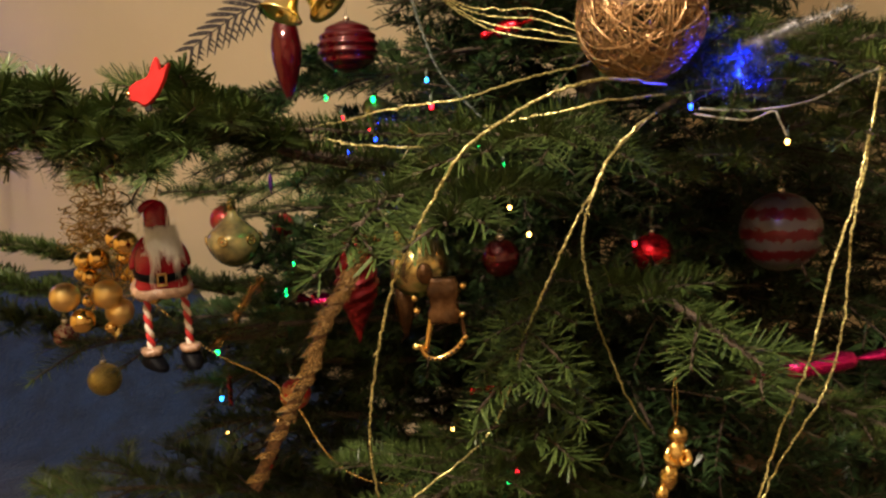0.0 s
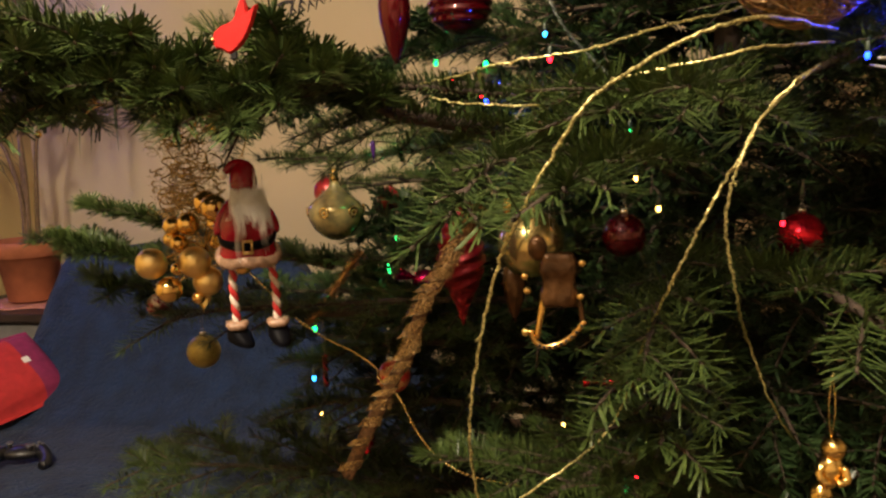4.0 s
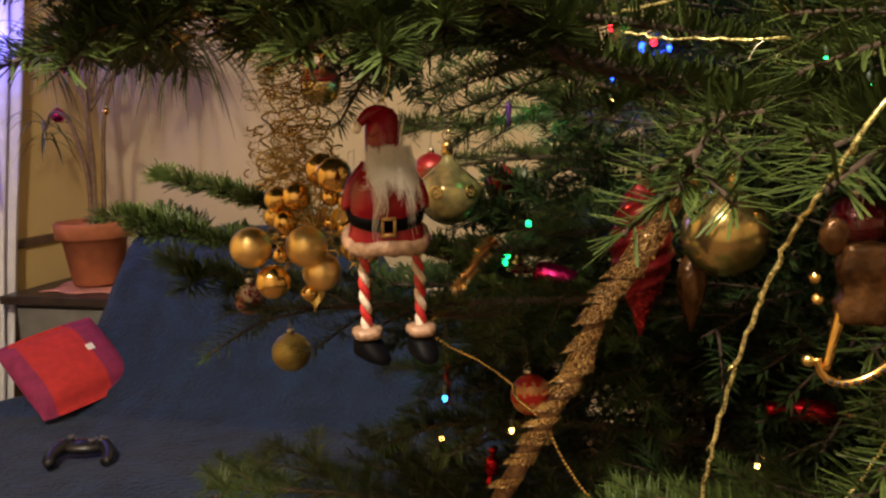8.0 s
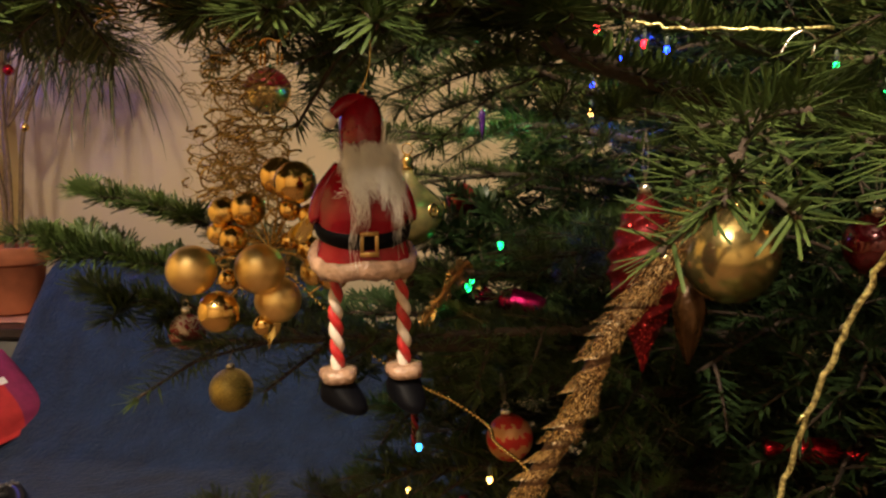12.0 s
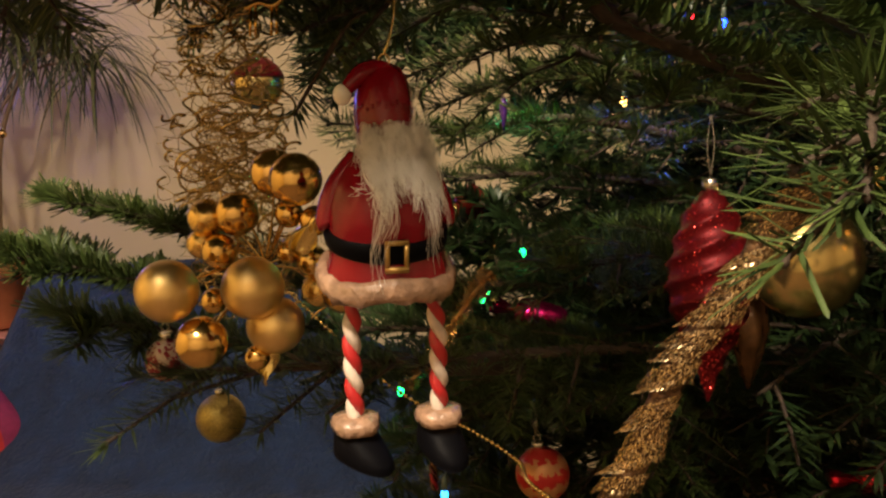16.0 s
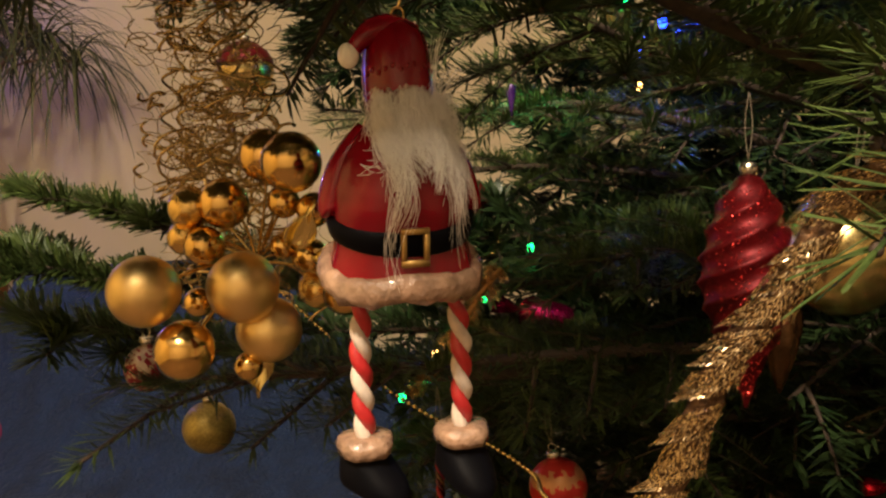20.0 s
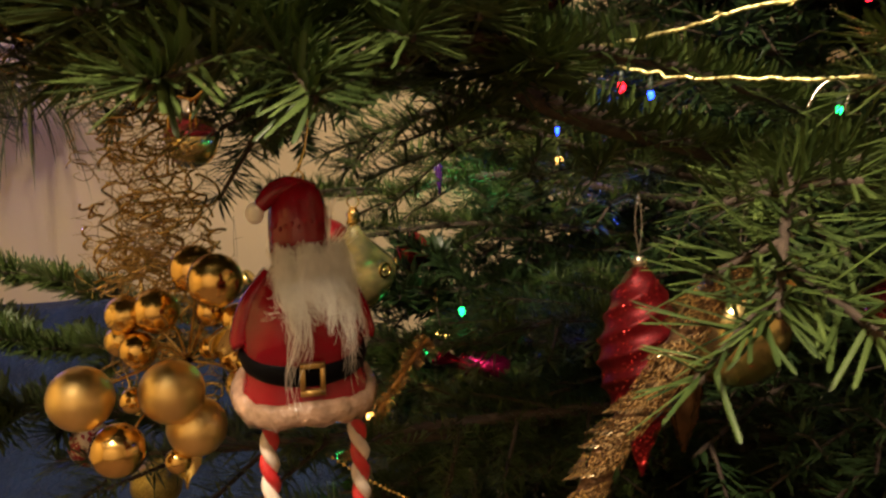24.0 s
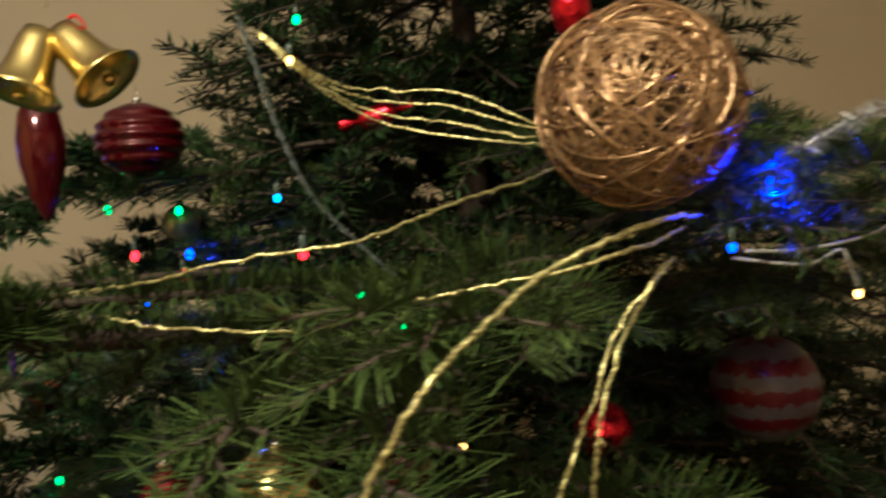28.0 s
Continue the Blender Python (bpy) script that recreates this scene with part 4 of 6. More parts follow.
    # legs of twisted cord, chunky boots with a flat cuff
    for x0, x1 in ((-0.0170, -0.0150), (0.0215, 0.0225)):
        for ph, k in ((0, 6), (math.pi, 7)):
            pts = []
            for i in range(46):
                s = i / 45
                a = ph + s * 6.5 * math.pi
                pts.append((x0 + (x1 - x0) * s + 0.0017 * math.cos(a), -0.004 + 0.0017 * math.sin(a), -0.029 - 0.0575 * s))
            g.tube(pts, 0.0026, 8, k)
        g.lathe([(0.0070, -0.0925), (0.0103, -0.0912), (0.0108, -0.0880), (0.0098, -0.0858), (0.0040, -0.0850)], 24, (x1, -0.004, 0), 3, rib=lambda a, z: 1 + 0.05 * math.sin(a * 5) + 0.03 * math.sin(a * 11))
        fwd = Vector((0.75 if x0 < 0 else 0.25, -1.0, -0.22)).normalized()
        sdv = Vector((-fwd.y, fwd.x, 0))
        vs, seg = [], 24
        levels = ((-0.0905, 0.0078, 0.0080), (-0.0932, 0.0090, 0.0112), (-0.0958, 0.0097, 0.0160), (-0.0986, 0.0101, 0.0198), (-0.1014, 0.0103, 0.0214), (-0.1032, 0.0094, 0.0204))
        for z, wd, ln in levels:
            for i in range(seg):
                a = 2 * math.pi * i / seg
                c = math.cos(a)
                vs.append(Vector((x1, -0.003, z)) + fwd * ((ln if c > 0 else 0.0095) * math.copysign(abs(c) ** 0.8, c)) + sdv * wd * math.sin(a))
        nl = len(levels)
        g.add(vs, [(j * seg + i, j * seg + (i + 1) % seg, (j + 1) * seg + (i + 1) % seg, (j + 1) * seg + i) for j in range(nl - 1) for i in range(seg)]
              + [tuple(range(seg)), tuple(range(nl * seg - 1, (nl - 1) * seg - 1, -1))], 1)
    # beard: a soft core, a fluffy mass and a few long wavy locks
    g.ball((0.001, -0.0120, 0.0270), 0.0105, 5, 22, 14, 1.30, 0.55, 0.95)
    rr = random.Random(4)

    def skin(x, z):
        q = max(float(np.interp(-z, [-p for p in ez], er)), 0.0172)
        return -0.84 * math.sqrt(max(q * q - x * x, 1e-6)) - 0.0012

    locks = [(-0.0165, -0.0165, 0.014, 0.0030), (-0.0140, -0.0135, 0.020, 0.0030), (-0.0115, -0.0120, 0.034, 0.0028), (-0.0100, -0.0100, 0.060, 0.0022), (-0.0070, -0.0075, 0.040, 0.0028),
             (-0.0040, -0.0040, 0.022, 0.0034), (-0.0005, 0.0000, 0.017, 0.0036), (0.0030, 0.0035, 0.019, 0.0036), (0.0065, 0.0080, 0.026, 0.0034), (0.0095, 0.0125, 0.046, 0.0026), (0.0120, 0.0160, 0.032, 0.0030), (0.0145, 0.0195, 0.052, 0.0024),
             (0.0165, 0.0225, 0.036, 0.0028), (0.0180, 0.0220, 0.022, 0.0034)]
    for x0, x1, L, spread in locks:
        x0, x1 = x0 * 0.92 + 0.0020, x1 + 0.0035
        ph, amp = rr.uniform(0, 6), rr.uniform(0.0018, 0.0042)
        for k in range(190 if L < 0.030 else 62):
            jx, jz, jl = rr.gauss(0, spread * 0.8), rr.uniform(-0.011, 0.0055), rr.uniform(0.3, 1.0) ** 1.25
            fan, depth, own = rr.gauss(0, 0.0016), rr.uniform(0.0, 0.0085), rr.gauss(0, 0.45)
            pts = []
            for j in range(11):
                t = j / 10
                x = x0 + jx + (x1 - x0) * t - jx * 0.92 * t + amp * math.sin(ph + own + t * 6.0) * t + fan * t * t
                z = 0.0375 - 9.0 * x0 * x0 + jz + 0.0035 * math.sin(min(1.0, t * 3) * math.pi) - L * jl * (t ** 1.12)
                y = skin(x, z) - depth * math.sin(min(1.0, t * 1.4 + 0.1) * math.pi * 0.62) - 0.0010
                pts.append((x, y, z))
            g.tube(pts, lambda t: 0.00012 * (1 - 0.7 * t) + 0.00003, 3, 5)
    # stray hairs standing up and out
    for i in range(60):
        x, a, h = rr.uniform(0.0040, 0.0170), rr.gauss(0.30, 0.40), rr.uniform(0.010, 0.020)
        if i < 14:
            x, a, h = 0.0105 + rr.gauss(0, 0.0006), 0.22 + rr.gauss(0, 0.06), rr.uniform(0.026, 0.036)
        pts = [(x + a * h * t * t + 0.0012 * math.sin(t * 5 + i * (i > 13)), -0.0170 + 0.005 * t, 0.032 + h * t) for t in [j / 9 for j in range(10)]]
        g.tube(pts, lambda t: 0.00013 * (1 - 0.7 * t) + 0.00003, 3, 5)
    for i in range(70):
        s = rr.choice((-1, 1))
        x, z, h = s * rr.uniform(0.010, 0.018), rr.uniform(0.012, 0.036), rr.uniform(0.005, 0.012)
        dx, dz = s * rr.uniform(0.2, 1.0), rr.uniform(-1.0, 0.4)
        pts = [(x + dx * h * t + 0.0008 * math.sin(t * 6 + i), skin(x, z) - 0.003 - 0.002 * math.sin(t * 3), z + dz * h * t) for t in [j / 6 for j in range(7)]]
        g.tube(pts, lambda t: 0.00012 * (1 - 0.7 * t) + 0.00003, 3, 5)
    # short torso over long legs
    def stretch(x, y, z):
        wide = 1.0 - 0.15 * min(1.0, max(0.0, (z + 0.010) / 0.035)) + 0.14 * min(1.0, max(0.0, (-0.033 - z) / 0.02))
        return x * wide, y, -0.0152 + (z + 0.0152) * (0.885 if z > -0.0152 else 1.11)

    g.v = [stretch(*p) for p in g.v]
    ob = part("doll_ornament", g, [M_RED, M_BOOT, M_BUCKLE, M_FUR, M_SKIN, M_HAIR, M_STRIPE_R, M_STRIPE_W])
    return tagged(ob, "glossy red clay doll with white beard and striped cord legs", "doll")


doll = hanging_doll()
doll.matrix_world = pose(-0.3421, 0.8432, 1.1336, 7, 0, 22) @ Matrix.Diagonal((0.90, 0.95, 1.0, 1.0))
th = thing("hanging_thread", (-0.339, 0.836, 1.197), "thin gold hanging thread tied to the fir twig", "thread")
part("strand", Geo().tube(glide([(0, 0, 0), (0.004, 0.004, 0.02), (0.0, 0.01, 0.055)], 8), 0.0007, 5), M_GOLD_SATIN, th)

# --- cluster of gold balls on wired stems
cl = thing("gold_ball_cluster", (-0.4377, 0.9088, 1.0970), "cluster of matte and shiny gold balls wired on a twig", "ornament")
O = Vector(cl.location)
for p, r, mm, lab in (((-0.4665, 0.8856, 1.0905), 0.0175, M_GOLD_MATTE, "matte gold ball"), ((-0.4265, 0.9004, 1.0895), 0.0178, M_GOLD_MATTE, "matte gold ball"),
                      ((-0.4200, 0.9135, 1.0672), 0.0170, M_GOLD_MATTE, "matte gold ball"), ((-0.4516, 0.8902, 1.0626), 0.0150, M_GOLD, "mirror gold ball"),
                      ((-0.4014, 0.9023, 1.1453), 0.0150, M_GOLD, "mirror gold ball"), ((-0.4209, 0.9246, 1.1491), 0.0140, M_GOLD, "mirror gold ball"),
                      ((-0.4349, 0.9181, 1.0802), 0.0110, M_GOLD, ""), ((-0.4535, 0.9228, 1.1063), 0.0110, M_GOLD, ""), ((-0.4442, 0.9274, 1.1267), 0.0135, M_GOLD, "mirror gold ball"),
                      ((-0.4126, 0.9228, 1.1267), 0.0085, M_GOLD, ""), ((-0.3967, 0.9181, 1.1230), 0.0090, M_GOLD, ""), ((-0.3847, 0.9228, 1.0830), 0.0120, M_GOLD, "mirror gold ball"),
                      ((-0.4293, 0.9088, 1.0505), 0.0075, M_GOLD, ""), ((-0.4618, 0.9274, 1.1249), 0.0115, M_GOLD_FOIL, "crinkled gold nugget"), ((-0.4665, 0.9302, 1.1100), 0.0095, M_GOLD_FOIL, "crinkled gold nugget"),
                      ((-0.4051, 0.9367, 1.0988), 0.0100, M_GOLD, ""), ((-0.4033, 0.9414, 1.0821), 0.0110, M_GOLD_FOIL, "crinkled gold nugget"), ((-0.4591, 0.9246, 1.0784), 0.0080, M_GOLD, ""), ((-0.4181, 0.9339, 1.1044), 0.0070, M_GOLD, "")):
    q = Vector(p) - O
    part("ball", Geo().ball(q, r * 0.92, 0, 28, 18), mm, cl, lab)
    part("stem", Geo().tube(glide([q, q * 0.5 + Vector((0.004, 0.016, 0.004)), Vector((0.005, 0.028, 0.0))], 8), 0.0008, 5), M_CURL, cl)
for k, (p, d, L) in enumerate((((-0.4051, 0.9088, 1.1044), (0.5, -0.2, 0.8), 0.026), ((-0.3958, 0.9135, 1.0988), (0.9, 0.1, 0.3), 0.022), ((-0.4237, 0.9088, 1.0579), (-0.1, 0.1, -1), 0.024))):
    d = Vector(d).normalized()
    q = Vector(p) - O
    sd = d.orthogonal().normalized()
    vs = [q + d * L * t + sd * w * math.sin(min(1, t * 1.15 + 0.08) * math.pi) * 0.008 + d.cross(sd) * (0.004 * (1 - w * w)) for t in [i / 8 for i in range(9)] for w in (-1, -0.5, 0, 0.5, 1)]
    gg = Geo().add(vs, [(j * 5 + i, j * 5 + i + 1, j * 5 + i + 6, j * 5 + i + 5) for j in range(8) for i in range(4)])
    lf = part("foil_leaf", gg, M_GOLD_PALE, cl, "curled gold foil leaf")
    lf.modifiers.new("thickness", "SOLIDIFY").thickness = 0.0004

# --- curled wire tinsel hanging down
def curl_clump(at, height, width, n, seed, label):
    r = random.Random(seed)
    g = Geo()
    for i in range(n):
        c = Vector((r.gauss(0, width * 0.42), r.gauss(0, width * 0.35), -height * r.random() ** 1.15))
        a0, rad, turns, pitch = r.uniform(0, 6.28), r.choice((0.0025, 0.004, 0.005, 0.008, 0.012)) * r.uniform(0.8, 1.2), r.uniform(0.6, 2.0), r.uniform(0.004, 0.022)
        ax = Vector((r.gauss(0, 0.6), r.gauss(0, 0.6), 1)).normalized()
        u = ax.orthogonal().normalized()
        w = ax.cross(u)
        pts = [c + u * rad * math.cos(a0 + t * 6.28 * turns) + w * rad * math.sin(a0 + t * 6.28 * turns) * r.uniform(0.9, 1.1) + ax * pitch * (t - 0.5) * turns for t in [j / 22 for j in range(23)]]
        g.tube(pts, r.choice((0.00018, 0.00026, 0.00034, 0.00085)), 6)
    ob = part("curled_tinsel", g, M_CURL)
    ob.location = at
    return tagged(ob, label, "tinsel", kind="stuff")


curl_clump((-0.473, 0.981, 1.293), 0.170, 0.036, 300, 3, "hanging clump of curled gold wire tinsel")
curl_clump((-0.461, 0.978, 1.186), 0.120, 0.040, 190, 8, "curled gold wire tinsel round the gold balls")
curl_clump((-0.491, 0.903, 1.301), 0.05, 0.05, 90, 9, "curled gold wire tinsel lying on the long limb")

# --- twisted tinsel ribbon
def ribbon(pts, width, label, turns=7.0, seed=2, rows=520):
    at = Vector(pts[0])
    line = glide(local(pts, at), rows)
    r = random.Random(seed)
    ob = thing("tinsel_garland", at, label, "tinsel garland")
    core = Geo().tube(line[::6], 0.0022, 6)
    part("core", core, M_TINSEL_BASE, ob)
    g = Geo()
    for i in range(1, rows - 1):
        d = (line[i + 1] - line[i - 1]).normalized()
        a = turns * 2 * math.pi * i / rows
        u = d.orthogonal().normalized()
        u.rotate(Matrix.Rotation(a, 3, d))
        v = d.cross(u)
        for s in (-1, 1):
            for q in range(3):
                o = (u * s + v * r.gauss(0, 0.55) + d * r.uniform(0.15, 0.50)).normalized()
                w = width * r.uniform(0.6, 1.1)
                p = line[i] + d * r.uniform(-0.0004, 0.0004)
                t = d.cross(o).normalized() * 0.0008
                k = o.cross(t).normalized() * 0.0003
                g.add([p - t, p + t, p + o * w * 0.9 + t + k, p + o * w * 0.9 - t + k, p + o * w], [(0, 1, 2, 3), (3, 2, 4)])
    tagged(part("fringe", g, M_TINSEL, ob, smooth=False), kind="stuff")
    return ob


# glitter garland: a flat strip wound in tiers, each tier combed into fine glittering teeth
def wound_garland(pts, radius, label, tiers, seed):
    r = random.Random(seed)
    at = Vector(pts[0])
    ob = thing("glitter_garland", at, label, "garland")
    rows = 160
    line = glide(local(pts, at), rows)
    face = Vector((-0.18, -0.95, 0.25)).normalized()

    def axes(i):
        d = (line[min(i + 1, rows - 1)] - line[max(i - 1, 0)]).normalized()
        s = face.cross(d).normalized()
        return d, -s if s.x > 0 else s

    vs, fs = [], []
    for i, p in enumerate(line):
        d, s = axes(i)
        w = radius * (0.80 + 0.16 * noise.noise(Vector((i * 0.12, seed, 0))))
        for q in range(13):
            a = -1.5 + q * 0.25
            vs.append(p + s * w * math.sin(a) + face * (w * 0.45 * math.cos(a) + 0.0010 * noise.noise(Vector((i * 0.4, q * 0.7, 3)))))
    for i in range(rows - 1):
        for q in range(12):
            fs.append((i * 13 + q, i * 13 + q + 1, i * 13 + q + 14, i * 13 + q + 13))
    band = part("band", Geo().add(vs, fs), M_GLIT_BAND, ob, "bronze film band")
    band.modifiers.new("thickness", "SOLIDIFY").thickness = 0.0006
    total = sum((b - a).length for a, b in zip(line[:-1], line[1:]))
    for q in range(tiers):
        i0 = int(2 + (rows - 6) * (q + 0.7 * r.random()) / tiers)
        d, s = axes(i0)
        g = Geo()
        R = radius * r.uniform(0.92, 1.08)
        drop = total / tiers * r.uniform(0.85, 1.15)
        twist = r.uniform(-0.25, 0.25)
        reach = r.uniform(0.95, 1.15)
        lean = Vector((r.gauss(0, 0.14), r.gauss(0, 0.14), r.gauss(0, 0.14)))
        for k in range(84):
            a = -1.40 + 2.85 * k / 83 + twist * 0.3
            out = (s * math.sin(a) + face * 0.75 * math.cos(a)).normalized()
            base = line[i0] + s * R * math.sin(a) * (1.0 if a < 0 else reach) + face * (R * 0.50 * math.cos(a) + 0.0014) + d * (0.95 * R * math.sin(a))
            way = (d + s * (0.15 + twist) + out * 0.10).normalized()
            L = drop * 1.05
            cuts = [0.0, 0.10, 0.19, 0.28, 0.37, 0.46, 0.55, 0.64, 0.73, 0.86 + 0.10 * r.random()]
            for h in range(9):
                u, v = cuts[h], cuts[h + 1]
                if r.random() < 0.22:
                    continue
                tooth = h == 8
                n = (out + lean + Vector((r.gauss(0, 0.85), r.gauss(0, 0.85), r.gauss(0, 0.85)))).normalized()
                t = n.cross(way).normalized() * (0.00016 if tooth else 0.00024)
                flare = out * 0.0007 if tooth else n * 0.0001
                g.add([base + way * L * u - t, base + way * L * u + t, base + way * L * v + t * 0.8 + flare, base + way * L * v - t * 0.8 + flare], [(0, 1, 2, 3)])
        part("tier", g, M_GLIT_CHAMP, ob, smooth=False)
    return ob


wound_garland([(-0.128, 0.930, 1.140), (-0.150, 0.955, 1.118), (-0.163, 0.962, 1.092), (-0.180, 0.968, 1.064), (-0.199, 0.973, 1.035), (-0.212, 0.977, 1.004), (-0.222, 0.979, 0.975), (-0.240, 0.980, 0.943), (-0.272, 0.984, 0.885), (-0.305, 0.990, 0.82)], 0.0102,
              "champagne glitter garland wound in toothed tiers, hanging down", 25, 3)
ribbon([(-0.325, 1.184, 1.057), (-0.345, 1.164, 1.032), (-0.372, 1.154, 0.992), (-0.395, 1.149, 0.967)], 0.011, "short end of gold fringed tinsel ribbon", 3.0, 5, 220)

# --- bead chain
CH = [(-0.529, 1.237, 1.036), (-0.488, 1.220, 1.005), (-0.433, 1.196, 0.963), (-0.382, 1.176, 0.937), (-0.339, 1.155, 0.925), (-0.302, 1.135, 0.908), (-0.293, 1.116, 0.899), (-0.264, 1.094, 0.884), (-0.240, 1.076, 0.849), (-0.215, 1.070, 0.818), (-0.175, 1.065, 0.795), (-0.11, 1.06, 0.785)]
chain = thing("bead_chain", CH[0], "fine gold bead chain draped between the twigs", "bead chain")
line = glide(local(CH, CH[0]), 112)
bead = Geo().ball((0, 0, 0), 0.0020, 0, 10, 7).mesh("bead", M_BEAD)
part("string", Geo().tube(line, 0.0004, 4), M_GOLD_SATIN, chain)
for p in line:
    ob = new("bead", bead)
    ob.location, ob.parent = p, chain

# --- gold glitter twigs
def gold_twig(pts, r, label, seed=0, thin=0.75):
    r *= 0.86
    rr = random.Random(seed)
    at = Vector(pts[0])
    n = max(24, int(sum((Vector(b) - Vector(a)).length for a, b in zip(pts[:-1], pts[1:])) / 0.006))
    line = glide(local(pts, at), n)
    line = [p + Vector((rr.gauss(0, 0.0006), rr.gauss(0, 0.0006), rr.gauss(0, 0.0006))) for p in line]
    ob = thing("gold_twig", at, label, "twig", "gold glitter twigs")
    part("stick", Geo().tube(line, lambda s: r * (1 - (1 - thin) * s) * (1 + 0.16 * noise.noise(Vector((s * n * 0.45, seed, 0)))), 8), M_TWIG, ob)
    for i in range(5, n - 3, rr.randint(7, 11)):
        p, d = line[i], (line[i + 1] - line[i - 1]).normalized()
        sd = d.orthogonal().normalized()
        sd.rotate(Matrix.Rotation(rr.uniform(0, 6.28), 3, d))
        part("bud", Geo().tube([p, p + (d * 0.8 + sd).normalized() * r * 1.6, p + (d * 1.2 + sd * 0.7).normalized() * r * rr.uniform(2.4, 4.0)], lambda s: r * (0.75 - 0.55 * s), 6), M_TWIG, ob)
    return ob


GT = "thin crooked twig coated in gold glitter"
gold_twig([(0.189, 0.903, 1.288), (0.115, 0.810, 1.290), (0.075, 0.786, 1.284), (0.038, 0.783, 1.270), (-0.000, 0.767, 1.249), (-0.028, 0.755, 1.229), (-0.052, 0.758, 1.195), (-0.072, 0.760, 1.160), (-0.092, 0.772, 1.123), (-0.107, 0.783, 1.081), (-0.119, 0.795, 1.037), (-0.129, 0.804, 0.986), (-0.134, 0.819, 0.931), (-0.131, 0.838, 0.871)], 0.0020, GT, 1)
gold_twig(list(reversed([(-0.284, 1.092, 1.276), (-0.237, 1.039, 1.264), (-0.194, 1.005, 1.267), (-0.155, 0.984, 1.271), (-0.122, 0.973, 1.278), (-0.082, 0.963, 1.282), (-0.061, 0.959, 1.284), (-0.029, 0.955, 1.286), (0.013, 0.968, 1.298), (0.060, 0.989, 1.311), (0.112, 1.010, 1.322), (0.135, 1.024, 1.329), (0.180, 1.016, 1.336)])), 0.0017, GT, 2)
gold_twig(list(reversed([(-0.193, 0.984, 1.251), (-0.171, 0.975, 1.246), (-0.150, 0.967, 1.241), (-0.122, 0.956, 1.239), (-0.096, 0.946, 1.236), (-0.071, 0.935, 1.235)])), 0.0015, GT, 3)
gold_twig(list(reversed([(-0.005, 0.882, 1.252), (0.022, 0.872, 1.257), (0.073, 0.856, 1.264), (0.124, 0.862, 1.273), (0.196, 0.932, 1.280)])), 0.0017, GT, 4)
gold_twig([(0.185, 0.929, 1.260), (0.160, 0.914, 1.246), (0.133, 0.915, 1.217), (0.104, 0.899, 1.171), (0.081, 0.889, 1.133), (0.065, 0.892, 1.099), (0.046, 0.900, 1.055), (0.029, 0.936, 1.002), (0.014, 0.963, 0.937), (-0.011, 0.962, 0.891), (-0.055, 0.929, 0.864), (-0.105, 0.919, 0.832)], 0.0019, GT, 5)
gold_twig([(0.180, 0.932, 1.257), (0.130, 0.896, 1.217), (0.108, 0.886, 1.177), (0.097, 0.876, 1.150), (0.095, 0.879, 1.117), (0.103, 0.888, 1.071), (0.115, 0.917, 1.030), (0.131, 0.962, 0.995), (0.157, 0.990, 0.930), (0.188, 1.035, 0.874), (0.231, 1.108, 0.818)], 0.0018, GT, 6)
gold_twig([(0.428, 0.922, 1.321), (0.410, 0.910, 1.248), (0.385, 0.897, 1.155), (0.358, 0.887, 1.084), (0.330, 0.875, 0.989), (0.297, 0.865, 0.920), (0.273, 0.856, 0.855), (0.254, 0.846, 0.797)], 0.0019, GT, 7)
gold_twig([(0.433, 0.932, 1.311), (0.409, 0.923, 1.194), (0.391, 0.913, 1.116), (0.379, 0.901, 1.030), (0.355, 0.891, 0.953), (0.309, 0.881, 0.887), (0.283, 0.875, 0.840), (0.262, 0.856, 0.797)], 0.0017, GT, 8)
for k, (bend, e) in enumerate(((0.0, 0.0), (0.010, 0.006), (0.024, 0.012), (0.036, 0.004))):
    gold_twig([(-0.077, 1.091, 1.453 + 0.1 * bend), (-0.051, 1.084, 1.425 + 0.2 * bend), (-0.015, 1.090, 1.397 + 0.4 * bend), (0.025, 1.085, 1.376 + 0.8 * bend), (0.075, 1.065, 1.362 + bend), (0.118, 1.04, 1.352 + 0.6 * bend), (0.150, 1.01, 1.346 + e)],
              0.0011, "thin gold glitter wire sprig", 20 + k)

# --- pale twisted cord
cd = thing("rope", (-0.091, 1.026, 1.451), "thin twisted green grey rope hanging among the branches", "rope")
O = Vector(cd.location)
base = glide(local([(-0.091, 1.026, 1.451), (-0.082, 1.022, 1.418), (-0.070, 1.021, 1.373), (-0.053, 1.017, 1.328), (-0.031, 1.021, 1.298), (0.007, 1.016, 1.257)], O), 120)
for ph in (0, math.pi):
    g = Geo().tube([p + Vector((0.0010 * math.cos(ph + i * 0.55), 0.0010 * math.sin(ph + i * 0.55), 0)) for i, p in enumerate(base)], 0.0010, 6)
    part("strand", g, M_CORD, cd)
gold_sag = thing("light_cable", (0.225, 0.905, 1.262), "pale clear cable running from the blue light", "cable")
part("strand", Geo().tube(glide([(0, 0, 0), (0.06, 0.02, -0.004), (0.13, 0.03, 0.004), (0.19, 0.04, 0.03), (0.27, 0.03, 0.05)], 30), 0.0015, 6), M_CORD_PALE, gold_sag)

wl = thing("light_cable", (0.223, 0.920, 1.257), "pale clear cable down to a warm light", "cable")
part("strand", Geo().tube(glide(local([(0.223, 0.920, 1.257), (0.280, 0.920, 1.248), (0.308, 0.920, 1.256), (0.315, 0.920, 1.247), (0.326, 0.925, 1.227)], wl.location), 30), 0.0013, 6), M_CORD_PALE, wl)

